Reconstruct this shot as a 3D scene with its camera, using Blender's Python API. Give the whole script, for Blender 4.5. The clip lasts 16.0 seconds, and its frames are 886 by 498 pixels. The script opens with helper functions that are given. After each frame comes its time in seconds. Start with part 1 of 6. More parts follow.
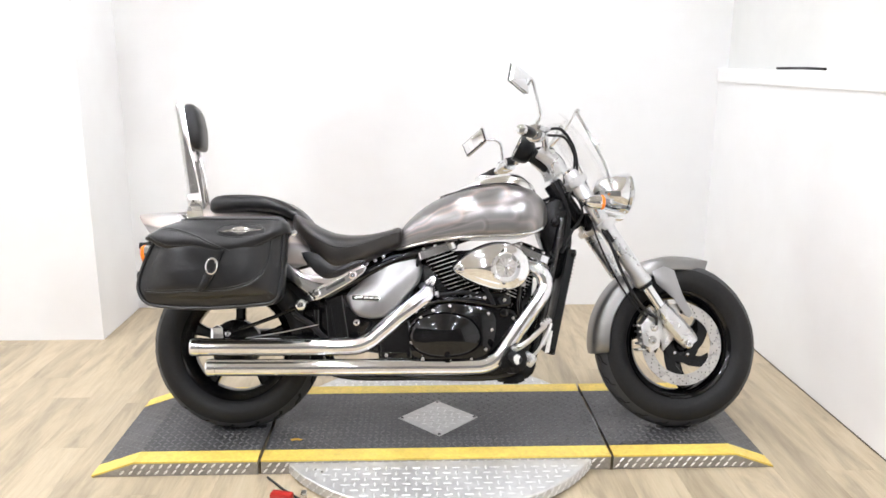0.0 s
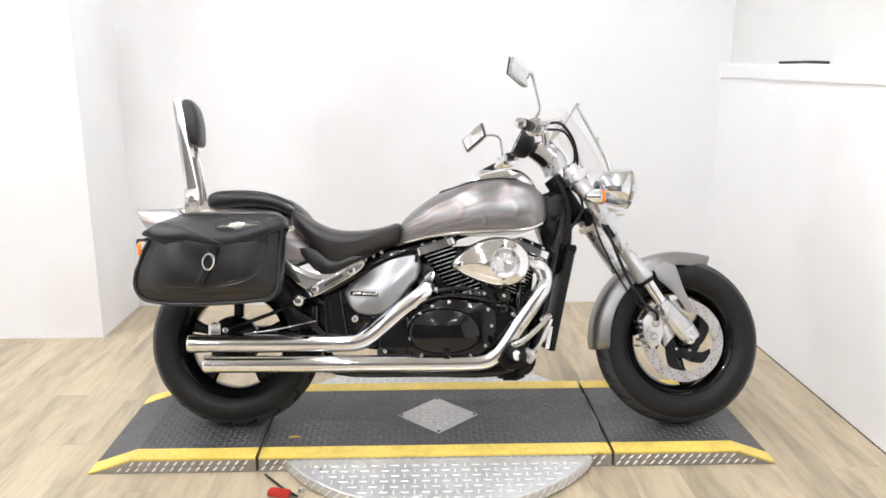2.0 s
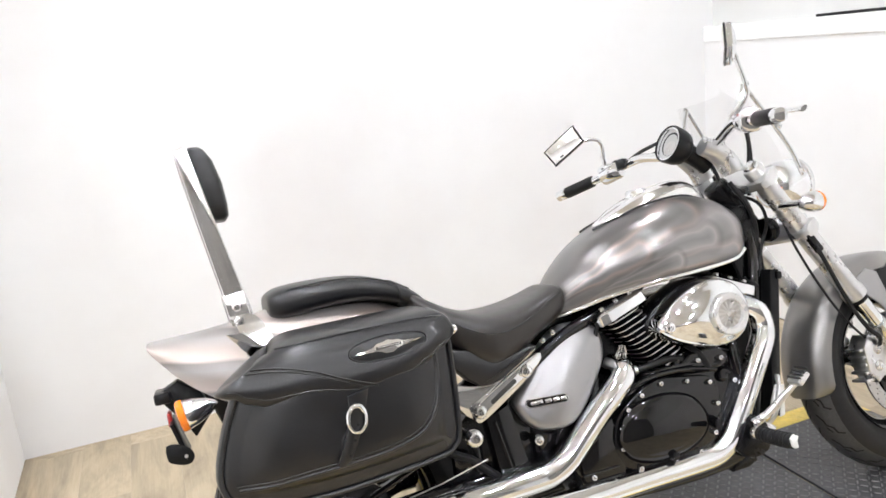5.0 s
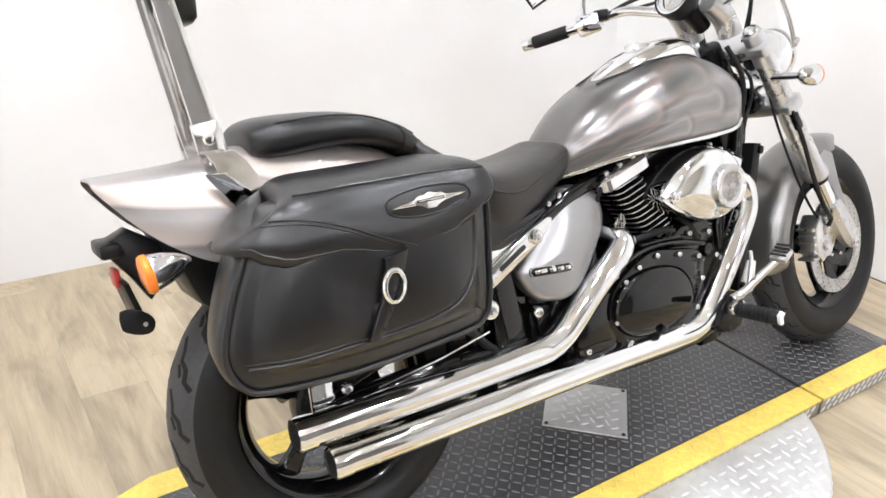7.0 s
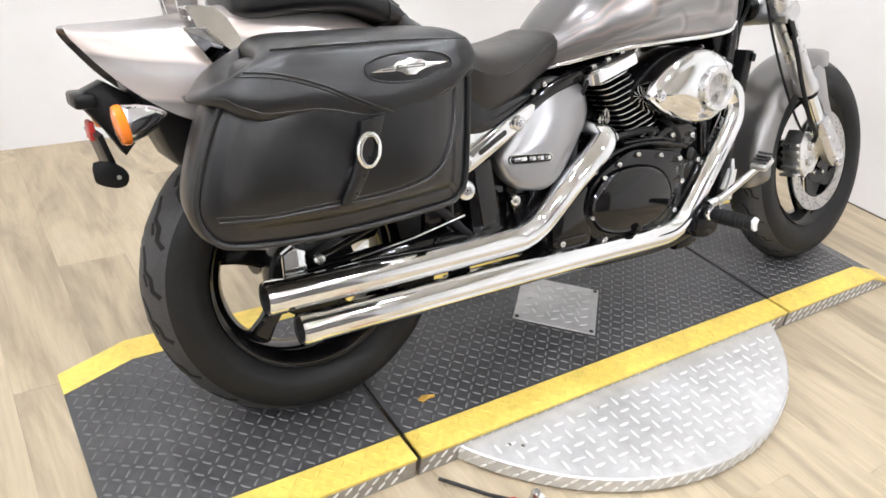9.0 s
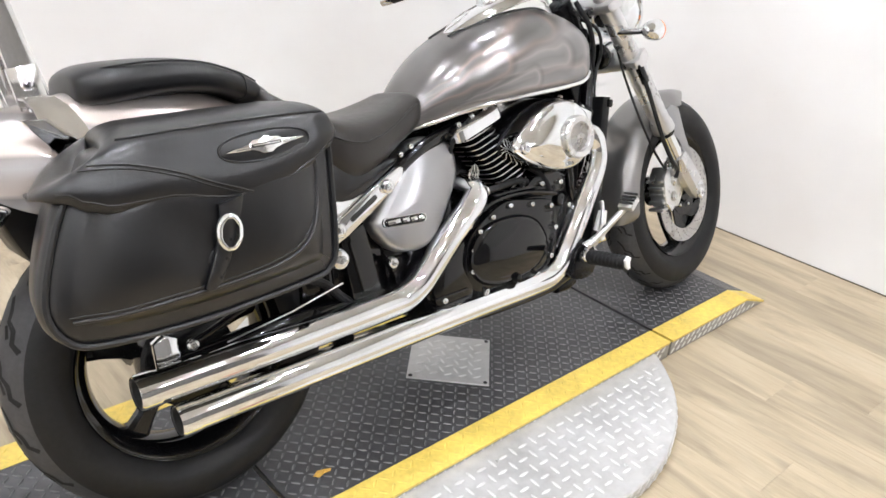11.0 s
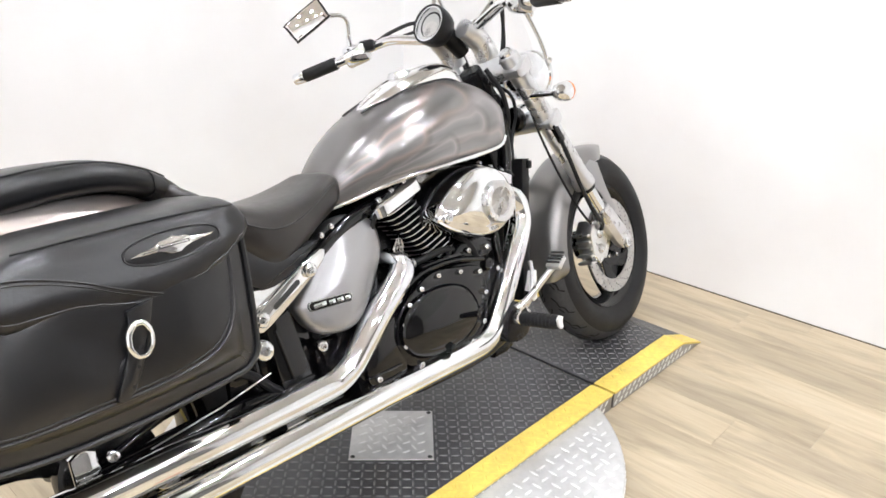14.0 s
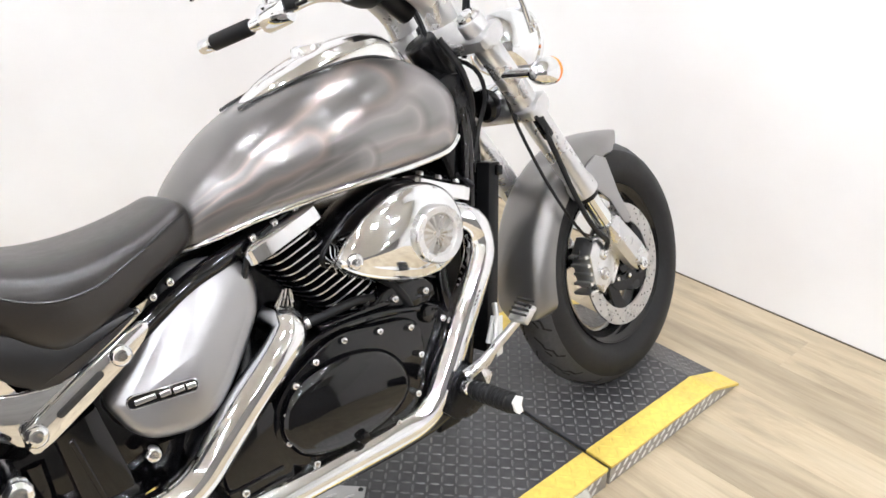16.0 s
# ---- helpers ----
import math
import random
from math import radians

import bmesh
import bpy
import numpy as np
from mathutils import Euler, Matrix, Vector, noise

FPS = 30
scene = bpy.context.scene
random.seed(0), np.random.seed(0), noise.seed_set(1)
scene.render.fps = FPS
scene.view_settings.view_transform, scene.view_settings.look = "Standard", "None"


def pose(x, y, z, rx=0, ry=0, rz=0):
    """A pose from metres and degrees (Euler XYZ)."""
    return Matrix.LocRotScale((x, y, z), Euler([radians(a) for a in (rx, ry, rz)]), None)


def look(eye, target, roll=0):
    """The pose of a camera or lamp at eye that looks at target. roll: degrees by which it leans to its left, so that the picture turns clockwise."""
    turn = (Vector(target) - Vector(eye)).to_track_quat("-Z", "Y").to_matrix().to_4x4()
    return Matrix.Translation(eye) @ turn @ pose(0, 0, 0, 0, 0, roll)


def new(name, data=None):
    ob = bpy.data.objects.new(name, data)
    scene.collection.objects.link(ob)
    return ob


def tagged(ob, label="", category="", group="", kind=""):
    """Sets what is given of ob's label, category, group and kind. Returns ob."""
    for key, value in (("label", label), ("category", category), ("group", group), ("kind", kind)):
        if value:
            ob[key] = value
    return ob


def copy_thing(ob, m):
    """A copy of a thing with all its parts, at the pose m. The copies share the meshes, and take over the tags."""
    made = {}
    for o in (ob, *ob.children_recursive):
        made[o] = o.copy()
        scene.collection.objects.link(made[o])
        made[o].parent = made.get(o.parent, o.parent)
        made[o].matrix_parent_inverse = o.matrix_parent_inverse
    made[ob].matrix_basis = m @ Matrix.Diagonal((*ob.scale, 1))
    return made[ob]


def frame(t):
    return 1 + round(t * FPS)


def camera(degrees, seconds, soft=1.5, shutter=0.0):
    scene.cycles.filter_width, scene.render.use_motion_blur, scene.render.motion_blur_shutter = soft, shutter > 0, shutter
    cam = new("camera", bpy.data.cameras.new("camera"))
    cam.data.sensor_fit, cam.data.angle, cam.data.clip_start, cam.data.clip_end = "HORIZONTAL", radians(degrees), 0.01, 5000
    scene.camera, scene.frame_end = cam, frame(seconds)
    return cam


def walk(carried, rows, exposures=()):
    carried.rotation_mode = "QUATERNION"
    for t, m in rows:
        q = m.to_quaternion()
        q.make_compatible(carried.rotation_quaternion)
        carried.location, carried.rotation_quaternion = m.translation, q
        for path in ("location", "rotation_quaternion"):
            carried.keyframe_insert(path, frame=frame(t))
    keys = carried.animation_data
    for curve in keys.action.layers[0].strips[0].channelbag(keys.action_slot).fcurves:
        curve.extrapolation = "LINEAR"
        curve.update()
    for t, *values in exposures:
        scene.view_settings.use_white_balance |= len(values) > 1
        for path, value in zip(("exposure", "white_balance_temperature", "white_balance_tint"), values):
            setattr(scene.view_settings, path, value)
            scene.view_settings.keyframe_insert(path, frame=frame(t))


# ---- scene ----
from mathutils.bvhtree import BVHTree

cam = camera(59.2, 16.0, soft=1.6)
PATH = [
    (0, (-0.086, -2.801, 1.404), (-0.015, -0.857, 0.938), 0.2),
    (0.5, (-0.089, -2.804, 1.391), (-0.018, -0.86, 0.929), 0.3),
    (1, (-0.079, -2.806, 1.389), (-0.015, -0.862, 0.924), 0.2),
    (1.5, (-0.088, -2.794, 1.387), (-0.013, -0.852, 0.913), 0.1),
    (2, (-0.066, -2.783, 1.381), (-0.006, -0.838, 0.916), 0.0),
    (2.5, (-0.108, -2.757, 1.388), (-0.093, -0.815, 0.91), 1.2),
    (3, (-0.284, -2.689, 1.414), (-0.132, -0.75, 0.949), -2.4),
    (3.5, (-0.448, -2.491, 1.392), (-0.305, -0.558, 0.903), -3.0),
    (3.7, (-0.529, -2.386, 1.401), (-0.39, -0.448, 0.929), -1.9),
    (5.8, (-1.293, -1.274, 1.414), (-0.265, 0.333, 0.815), -2.6),
    (6, (-1.323, -1.231, 1.399), (-0.262, 0.339, 0.758), 0.2),
    (6.5, (-1.323, -1.203, 1.361), (-0.265, 0.333, 0.639), 1.5),
    (7, (-1.324, -1.197, 1.313), (-0.29, 0.293, 0.471), 2.7),
    (7.5, (-1.339, -1.204, 1.263), (-0.323, 0.243, 0.33), 4.4),
    (8, (-1.35, -1.251, 1.242), (-0.363, 0.166, 0.232), 5.8),
    (8.2, (-1.348, -1.252, 1.228), (-0.366, 0.163, 0.211), 6.0),
    (10.3, (-1.282, -1.248, 1.271), (-0.123, 0.053, 0.288), 7.1),
    (10.5, (-1.285, -1.264, 1.256), (-0.097, 0.043, 0.317), 6.0),
    (11, (-1.267, -1.264, 1.274), (-0.03, 0.033, 0.387), 5.0),
    (11.5, (-1.259, -1.259, 1.28), (0.017, 0.024, 0.43), 4.4),
    (12, (-1.252, -1.26, 1.29), (0.046, 0.022, 0.471), 4.0),
    (12.5, (-1.246, -1.262, 1.292), (0.061, 0.018, 0.484), 3.4),
    (13, (-1.235, -1.267, 1.3), (0.099, 0.004, 0.52), 2.7),
    (13.5, (-1.223, -1.27, 1.308), (0.129, -0.009, 0.544), 1.7),
    (14, (-1.215, -1.269, 1.308), (0.156, -0.022, 0.557), 1.7),
    (14.5, (-1.175, -1.268, 1.312), (0.222, -0.049, 0.562), 2.8),
    (15, (-1.0, -1.281, 1.318), (0.297, 0.035, 0.552), 1.7),
    (15.5, (-0.828, -1.237, 1.309), (0.39, 0.103, 0.46), -0.1),
    (16, (-0.589, -1.053, 1.297), (0.61, 0.263, 0.387), 0.9),
]
walk(cam, [(t, look(eye, target, roll)) for t, eye, target, roll in PATH],
     [(0, 0.0), (0.6, -0.03), (1.4, -0.10), (2.4, -0.08), (3.3, -0.14), (3.9, -0.12), (5.8, 0.03), (8.4, 0.02), (10.2, -0.08), (10.8, -0.08), (11.6, 0.0), (13, 0.04), (14.5, 0.07), (16, 0.07)])

# ---- light ----
world = bpy.data.worlds.new("world")
scene.world = world
world.use_nodes = True
world.node_tree.nodes["Background"].inputs[0].default_value = (1.0, 0.98, 0.95, 1)
world.node_tree.nodes["Background"].inputs[1].default_value = 0.05
LAMP_WATTS = 640.0
EXPOSURE = 0.0
scene.view_settings.exposure = EXPOSURE

# ---- materials ----


def shader(name, base=(0.8, 0.8, 0.8), rough=0.5, metal=0.0, coat=0.0):
    m = bpy.data.materials.new(name)
    m.use_nodes = True
    b = m.node_tree.nodes["Principled BSDF"]
    b.inputs["Base Color"].default_value = (*base, 1)
    b.inputs["Roughness"].default_value = rough
    b.inputs["Metallic"].default_value = metal
    b.inputs["Coat Weight"].default_value = coat
    b.inputs["Coat Roughness"].default_value = 0.04
    return m, m.node_tree, b


def nd(tree, kind, **values):
    n = tree.nodes.new(kind)
    for k, v in values.items():
        n.inputs[k.replace("_", " ")].default_value = v
    return n


def coords(tree, scale=(1, 1, 1), rot=(0, 0, 0), source="Object"):
    c = tree.nodes.new("ShaderNodeTexCoord")
    m = tree.nodes.new("ShaderNodeMapping")
    m.inputs["Scale"].default_value = scale
    m.inputs["Rotation"].default_value = rot
    tree.links.new(c.outputs[source], m.inputs[0])
    return m.outputs[0]


def ramp(tree, fac, stops):
    r = tree.nodes.new("ShaderNodeValToRGB")
    e = r.color_ramp.elements
    while len(e) < len(stops):
        e.new(0.5)
    for i, (p, c) in enumerate(stops):
        e[i].position = p
        e[i].color = (*c, 1) if len(c) == 3 else c
    tree.links.new(fac, r.inputs[0])
    return r.outputs[0]


def bump(tree, b, height, strength, distance):
    n = tree.nodes.new("ShaderNodeBump")
    n.inputs["Strength"].default_value = strength
    n.inputs["Distance"].default_value = distance
    tree.links.new(height, n.inputs["Height"])
    tree.links.new(n.outputs[0], b.inputs["Normal"])


def mix(tree, fac, a, b):
    m = tree.nodes.new("ShaderNodeMix")
    m.data_type = "RGBA"
    for v, k in ((fac, 0), (a, 6), (b, 7)):
        if hasattr(v, "links"):
            tree.links.new(v, m.inputs[k])
        else:
            m.inputs[k].default_value = (*v, 1) if isinstance(v, tuple) else v
    return m.outputs[2]


def noisy(name, base, rough, metal=0.0, coat=0.0, scale=20.0, amount=0.15, bumps=0.0, bscale=120.0, dist=0.002, rvar=0.08):
    """A surface with two scales of variation in colour and gloss, and a fine relief."""
    m, t, b = shader(name, base, rough, metal, coat)
    co = coords(t)
    n1 = nd(t, "ShaderNodeTexNoise", Scale=scale, Detail=5.0, Roughness=0.6)
    n2 = nd(t, "ShaderNodeTexNoise", Scale=scale * 7, Detail=3.0)
    t.links.new(co, n1.inputs[0]), t.links.new(co, n2.inputs[0])
    lo = tuple(c * (1 - amount) for c in base)
    hi = tuple(min(1, c * (1 + amount)) for c in base)
    c1 = ramp(t, n1.outputs[0], [(0.3, lo), (0.7, hi)])
    c2 = mix(t, 0.35, c1, ramp(t, n2.outputs[0], [(0.35, lo), (0.65, hi)]))
    t.links.new(c2, b.inputs["Base Color"])
    rr = nd(t, "ShaderNodeMapRange", To_Min=max(0.02, rough - rvar), To_Max=min(1, rough + rvar))
    rr.inputs[1].default_value, rr.inputs[2].default_value = 0.3, 0.7
    t.links.new(n1.outputs[0], rr.inputs[0])
    t.links.new(rr.outputs[0], b.inputs["Roughness"])
    if bumps:
        n3 = nd(t, "ShaderNodeTexNoise", Scale=bscale, Detail=4.0)
        t.links.new(co, n3.inputs[0])
        bump(t, b, n3.outputs[0], bumps, dist)
    return m


def leather_mat(name, base, rough):
    m, t, b = shader(name, base, rough)
    b.inputs["Specular IOR Level"].default_value = 0.60
    co = coords(t)
    v = nd(t, "ShaderNodeTexVoronoi", Scale=700.0)
    n = nd(t, "ShaderNodeTexNoise", Scale=9.0, Detail=5.0)
    n2 = nd(t, "ShaderNodeTexNoise", Scale=60.0, Detail=4.0)
    for k in (v, n, n2):
        t.links.new(co, k.inputs[0])
    c = ramp(t, n.outputs[0], [(0.3, tuple(x * 0.75 for x in base)), (0.7, tuple(x * 1.35 for x in base))])
    t.links.new(c, b.inputs["Base Color"])
    rr = nd(t, "ShaderNodeMapRange", To_Min=rough - 0.04, To_Max=rough + 0.06)
    t.links.new(n2.outputs[0], rr.inputs[0]), t.links.new(rr.outputs[0], b.inputs["Roughness"])
    s = t.nodes.new("ShaderNodeMath")
    s.operation = "MULTIPLY_ADD"
    s.inputs[1].default_value = 0.5
    t.links.new(v.outputs["Distance"], s.inputs[0]), t.links.new(n2.outputs[0], s.inputs[2])
    # soft creases of worn leather over the fine grain
    w = nd(t, "ShaderNodeTexNoise", Scale=16.0, Detail=3.0, Roughness=0.55, Distortion=0.6)
    t.links.new(coords(t, (1.0, 1.0, 1.6), (0, radians(35), 0)), w.inputs[0])
    both = math_node(t, "MULTIPLY_ADD", w.outputs[0], 9.0, s.outputs[0])
    bump(t, b, both, 0.10, 0.0009)
    return m


def dim_gloss(m, level):
    """Lowers a dielectric's reflection (dull lacquer, waxed rubber)."""
    m.node_tree.nodes["Principled BSDF"].inputs["Specular IOR Level"].default_value = level
    return m


def math_node(tree, op, a, b=None, c=None):
    n = tree.nodes.new("ShaderNodeMath")
    n.operation = op
    for k, v in enumerate((a, b, c)):
        if v is None:
            continue
        if hasattr(v, "links"):
            tree.links.new(v, n.inputs[k])
        else:
            n.inputs[k].default_value = v
    return n.outputs[0]


def flame_paint(name, tone=1.0):
    """Silver metallic paint under clear coat, with airbrushed ghost flames whose tongues trail to the rear."""
    k = tone
    m, t, b = shader(name, (0.3, 0.3, 0.31), 0.29, 0.80, 0.6)
    co = coords(t)
    warp = nd(t, "ShaderNodeTexNoise", Scale=6.0, Detail=1.5, Distortion=0.4)
    t.links.new(co, warp.inputs[0])
    sep = t.nodes.new("ShaderNodeSeparateXYZ")
    t.links.new(co, sep.inputs[0])
    x, z = sep.outputs[0], math_node(t, "MULTIPLY_ADD", warp.outputs[0], 0.05, math_node(t, "SUBTRACT", sep.outputs[2], 0.025))
    big = nd(t, "ShaderNodeTexNoise", Scale=5.0, Detail=2.0)
    t.links.new(co, big.inputs[0])
    c = ramp(t, big.outputs[0], [(0.35, (0.15 * k, 0.145 * k, 0.143 * k)), (0.65, (0.23 * k, 0.218 * k, 0.212 * k))])
    # head x and z, slope, lift towards the tail, half width, length, warmth of the rim
    for x0, z0, slope, lift, w, length, warm in ((0.350, 0.800, 0.16, -0.10, 0.092, 0.52, 0.3), (0.215, 0.880, 0.30, -0.30, 0.040, 0.36, 1.0), (0.300, 0.806, 0.20, -0.25, 0.056, 0.42, 0.0),
                                                  (0.325, 0.752, 0.06, 0.10, 0.026, 0.30, 0.5), (0.255, 0.800, 0.14, 0.20, 0.028, 0.30, 0.2), (0.060, 0.800, 0.34, -0.40, 0.026, 0.22, 1.0), (0.150, 0.752, 0.16, 0.05, 0.018, 0.22, 0.1)):
        u = math_node(t, "SUBTRACT", x, x0)
        back = math_node(t, "MINIMUM", u, 0.0)
        line = math_node(t, "MULTIPLY_ADD", math_node(t, "MULTIPLY", back, back), lift, math_node(t, "MULTIPLY_ADD", back, slope, z0))
        dz = math_node(t, "SUBTRACT", z, line)
        fore = math_node(t, "MULTIPLY", math_node(t, "MAXIMUM", u, 0.0), 1.1)
        dist = math_node(t, "SQRT", math_node(t, "ADD", math_node(t, "MULTIPLY", dz, dz), math_node(t, "MULTIPLY", fore, fore)))
        share = math_node(t, "MAXIMUM", math_node(t, "MULTIPLY_ADD", back, 1.0 / length, 1.0), 0.0)
        wide = math_node(t, "MULTIPLY_ADD", share, w, 0.0015)
        d = math_node(t, "MULTIPLY", math_node(t, "DIVIDE", dist, wide), 0.5)
        rim = (0.44 * k, (0.41 - 0.048 * warm) * k, (0.415 - 0.082 * warm) * k)
        skin = ramp(t, d, [(0.0, (0.27 * k, 0.265 * k, 0.267 * k)), (0.26, (0.33 * k, 0.322 * k, 0.322 * k)), (0.44, rim), (0.58, tuple(q * 0.78 for q in rim)), (0.78, (0.15 * k, 0.145 * k, 0.143 * k))])
        veil = ramp(t, d, [(0.0, (0.75, 0.75, 0.75)), (0.46, (0.85, 0.85, 0.85)), (0.62, (0.5, 0.5, 0.5)), (0.95, (0, 0, 0))])
        fade = math_node(t, "MULTIPLY", math_node(t, "MINIMUM", math_node(t, "MULTIPLY", share, 3.0), 1.0), veil)
        c = mix(t, fade, c, skin)
    t.links.new(c, b.inputs["Base Color"])
    fl = nd(t, "ShaderNodeTexNoise", Scale=900.0, Detail=1.0)
    t.links.new(co, fl.inputs[0])
    bump(t, b, fl.outputs[0], 0.05, 0.001)
    return m


def tail_paint():
    """Silver and peach pearl under clear coat, with long flame strokes that run to the rear."""
    m, t, b = shader("tail_paint", (0.5, 0.45, 0.42), 0.36, 0.60, 0.4)
    co = coords(t)
    warp = nd(t, "ShaderNodeTexNoise", Scale=2.6, Detail=1.0)
    t.links.new(co, warp.inputs[0])
    sep = t.nodes.new("ShaderNodeSeparateXYZ")
    t.links.new(co, sep.inputs[0])
    run = math_node(t, "MULTIPLY_ADD", sep.outputs[0], 2.2, math_node(t, "MULTIPLY", sep.outputs[2], 15.0))
    w = math_node(t, "FRACT", math_node(t, "MULTIPLY_ADD", warp.outputs[0], 2.0, run))
    c = ramp(t, w, [(0.0, (0.25, 0.232, 0.222)), (0.12, (0.52, 0.45, 0.405)), (0.45, (0.44, 0.385, 0.35)), (0.75, (0.39, 0.37, 0.36)), (0.93, (0.29, 0.272, 0.262)), (1.0, (0.25, 0.232, 0.222))])
    t.links.new(c, b.inputs["Base Color"])
    fl = nd(t, "ShaderNodeTexNoise", Scale=900.0, Detail=1.0)
    t.links.new(co, fl.inputs[0])
    bump(t, b, fl.outputs[0], 0.05, 0.001)
    return m


def wood_mat():
    """Pale washed oak: long grain along the board, knots and grey cathedral stains, tone from board to board."""
    m, t, b = shader("oak_laminate", (0.5, 0.4, 0.28), 0.42)
    info = t.nodes.new("ShaderNodeObjectInfo")
    co = t.nodes.new("ShaderNodeTexCoord")
    off = t.nodes.new("ShaderNodeVectorMath")
    off.operation = "MULTIPLY_ADD"
    off.inputs[1].default_value = (17.0, 31.0, 5.0)
    t.links.new(info.outputs["Random"], off.inputs[0]), t.links.new(co.outputs["Object"], off.inputs[2])
    def stretched(s, scale, detail=6.0, dist=0.0):
        mp = t.nodes.new("ShaderNodeMapping")
        mp.inputs["Scale"].default_value = s
        t.links.new(off.outputs[0], mp.inputs[0])
        n = nd(t, "ShaderNodeTexNoise", Scale=scale, Detail=detail, Roughness=0.62, Distortion=dist)
        t.links.new(mp.outputs[0], n.inputs[0])
        return n.outputs[0]
    big = stretched((5.0, 0.9, 1), 1.6, 5.0, 0.7)
    mid = stretched((13.0, 1.6, 1), 1.7, 6.0, 0.9)
    fine = stretched((140.0, 5.0, 1), 1.2, 4.0)
    c = ramp(t, big, [(0.30, (0.27, 0.212, 0.143)), (0.41, (0.41, 0.328, 0.215)), (0.52, (0.56, 0.45, 0.29)), (0.70, (0.66, 0.555, 0.385))])
    c = mix(t, 0.32, c, ramp(t, mid, [(0.32, (0.21, 0.165, 0.11)), (0.5, (0.44, 0.355, 0.24)), (0.68, (0.58, 0.49, 0.35))]))
    c = mix(t, 0.10, c, ramp(t, fine, [(0.35, (0.17, 0.13, 0.085)), (0.65, (0.60, 0.52, 0.39))]))
    hs = t.nodes.new("ShaderNodeHueSaturation")
    vr = nd(t, "ShaderNodeMapRange", To_Min=0.85, To_Max=0.99)
    t.links.new(info.outputs["Random"], vr.inputs[0]), t.links.new(vr.outputs[0], hs.inputs["Value"])
    hs.inputs["Saturation"].default_value = 0.95
    t.links.new(c, hs.inputs["Color"]), t.links.new(hs.outputs[0], b.inputs["Base Color"])
    rr = nd(t, "ShaderNodeMapRange", To_Min=0.34, To_Max=0.55)
    t.links.new(mid, rr.inputs[0]), t.links.new(rr.outputs[0], b.inputs["Roughness"])
    bump(t, b, fine, 0.12, 0.001)
    return m


def rubber_mat():
    return dim_gloss(noisy("tyre_rubber", (0.009, 0.009, 0.0095), 0.56, scale=14, amount=0.35, bumps=0.2, bscale=300, dist=0.001), 0.32)


def glow_mat(name, colour, strength):
    m = bpy.data.materials.new(name)
    m.use_nodes = True
    t = m.node_tree
    t.nodes.clear()
    o, e = t.nodes.new("ShaderNodeOutputMaterial"), t.nodes.new("ShaderNodeEmission")
    e.inputs[0].default_value, e.inputs[1].default_value = (*colour, 1), strength
    t.links.new(e.outputs[0], o.inputs[0])
    return m


def clear_mat(name, colour, ior=1.4):
    m, t, b = shader(name, colour, 0.05)
    b.inputs["Transmission Weight"].default_value = 1.0
    b.inputs["IOR"].default_value = ior
    return m


def thin_mat(name, tint):
    """A thin clear sheet: tinted see-through with a faint gloss."""
    m = bpy.data.materials.new(name)
    m.use_nodes = True
    t = m.node_tree
    t.nodes.clear()
    o, x, g, k = (t.nodes.new("ShaderNode" + n) for n in ("OutputMaterial", "BsdfTransparent", "BsdfGlossy", "MixShader"))
    x.inputs[0].default_value = (*tint, 1)
    g.inputs["Roughness"].default_value = 0.05
    k.inputs[0].default_value = 0.045
    t.links.new(x.outputs[0], k.inputs[1]), t.links.new(g.outputs[0], k.inputs[2]), t.links.new(k.outputs[0], o.inputs[0])
    return m


def wall_mat(name, clean, worn):
    """Matt wall paint with roller texture and broad faint warm patches of wear."""
    m, t, b = shader(name, clean, 0.78)
    co = coords(t)
    n1 = nd(t, "ShaderNodeTexNoise", Scale=1.1, Detail=2.0, Roughness=0.5)
    n2 = nd(t, "ShaderNodeTexNoise", Scale=9.0, Detail=4.0)
    n3 = nd(t, "ShaderNodeTexNoise", Scale=260.0, Detail=3.0)
    for n in (n1, n2, n3):
        t.links.new(co, n.inputs[0])
    c = ramp(t, n1.outputs[0], [(0.46, clean), (0.68, worn)])
    c = mix(t, 0.12, c, ramp(t, n2.outputs[0], [(0.35, worn), (0.6, clean)]))
    t.links.new(c, b.inputs["Base Color"])
    bump(t, b, n3.outputs[0], 0.08, 0.001)
    return m


CHROME = noisy("chrome", (0.84, 0.855, 0.875), 0.065, 1.0, scale=6, amount=0.03, rvar=0.025)
SATIN = noisy("satin_aluminium", (0.72, 0.72, 0.72), 0.30, 1.0, scale=18, amount=0.07, bumps=0.05, bscale=400)
SILVER = noisy("silver_paint", (0.36, 0.357, 0.36), 0.31, 0.84, 0.10, scale=3, amount=0.03, rvar=0.02)
BLACK = dim_gloss(noisy("gloss_black_paint", (0.003, 0.003, 0.0035), 0.075, 0.0, 0.0, scale=8, amount=0.3, rvar=0.05), 0.50)
SATINBLACK = dim_gloss(noisy("satin_black_metal", (0.004, 0.004, 0.0045), 0.22, 0.0, scale=12, amount=0.35, bumps=0.08, bscale=250), 0.27)
PLASTIC = dim_gloss(noisy("black_plastic", (0.006, 0.006, 0.0065), 0.40, scale=25, amount=0.25, bumps=0.1, bscale=500), 0.27)
LEATHER = leather_mat("black_leather", (0.0052, 0.0052, 0.0060), 0.31)
SEATSKIN = leather_mat("seat_vinyl", (0.013, 0.0105, 0.009), 0.33)
PADSKIN = noisy("pillion_vinyl", (0.007, 0.007, 0.0075), 0.34, scale=9, amount=0.2, rvar=0.03)
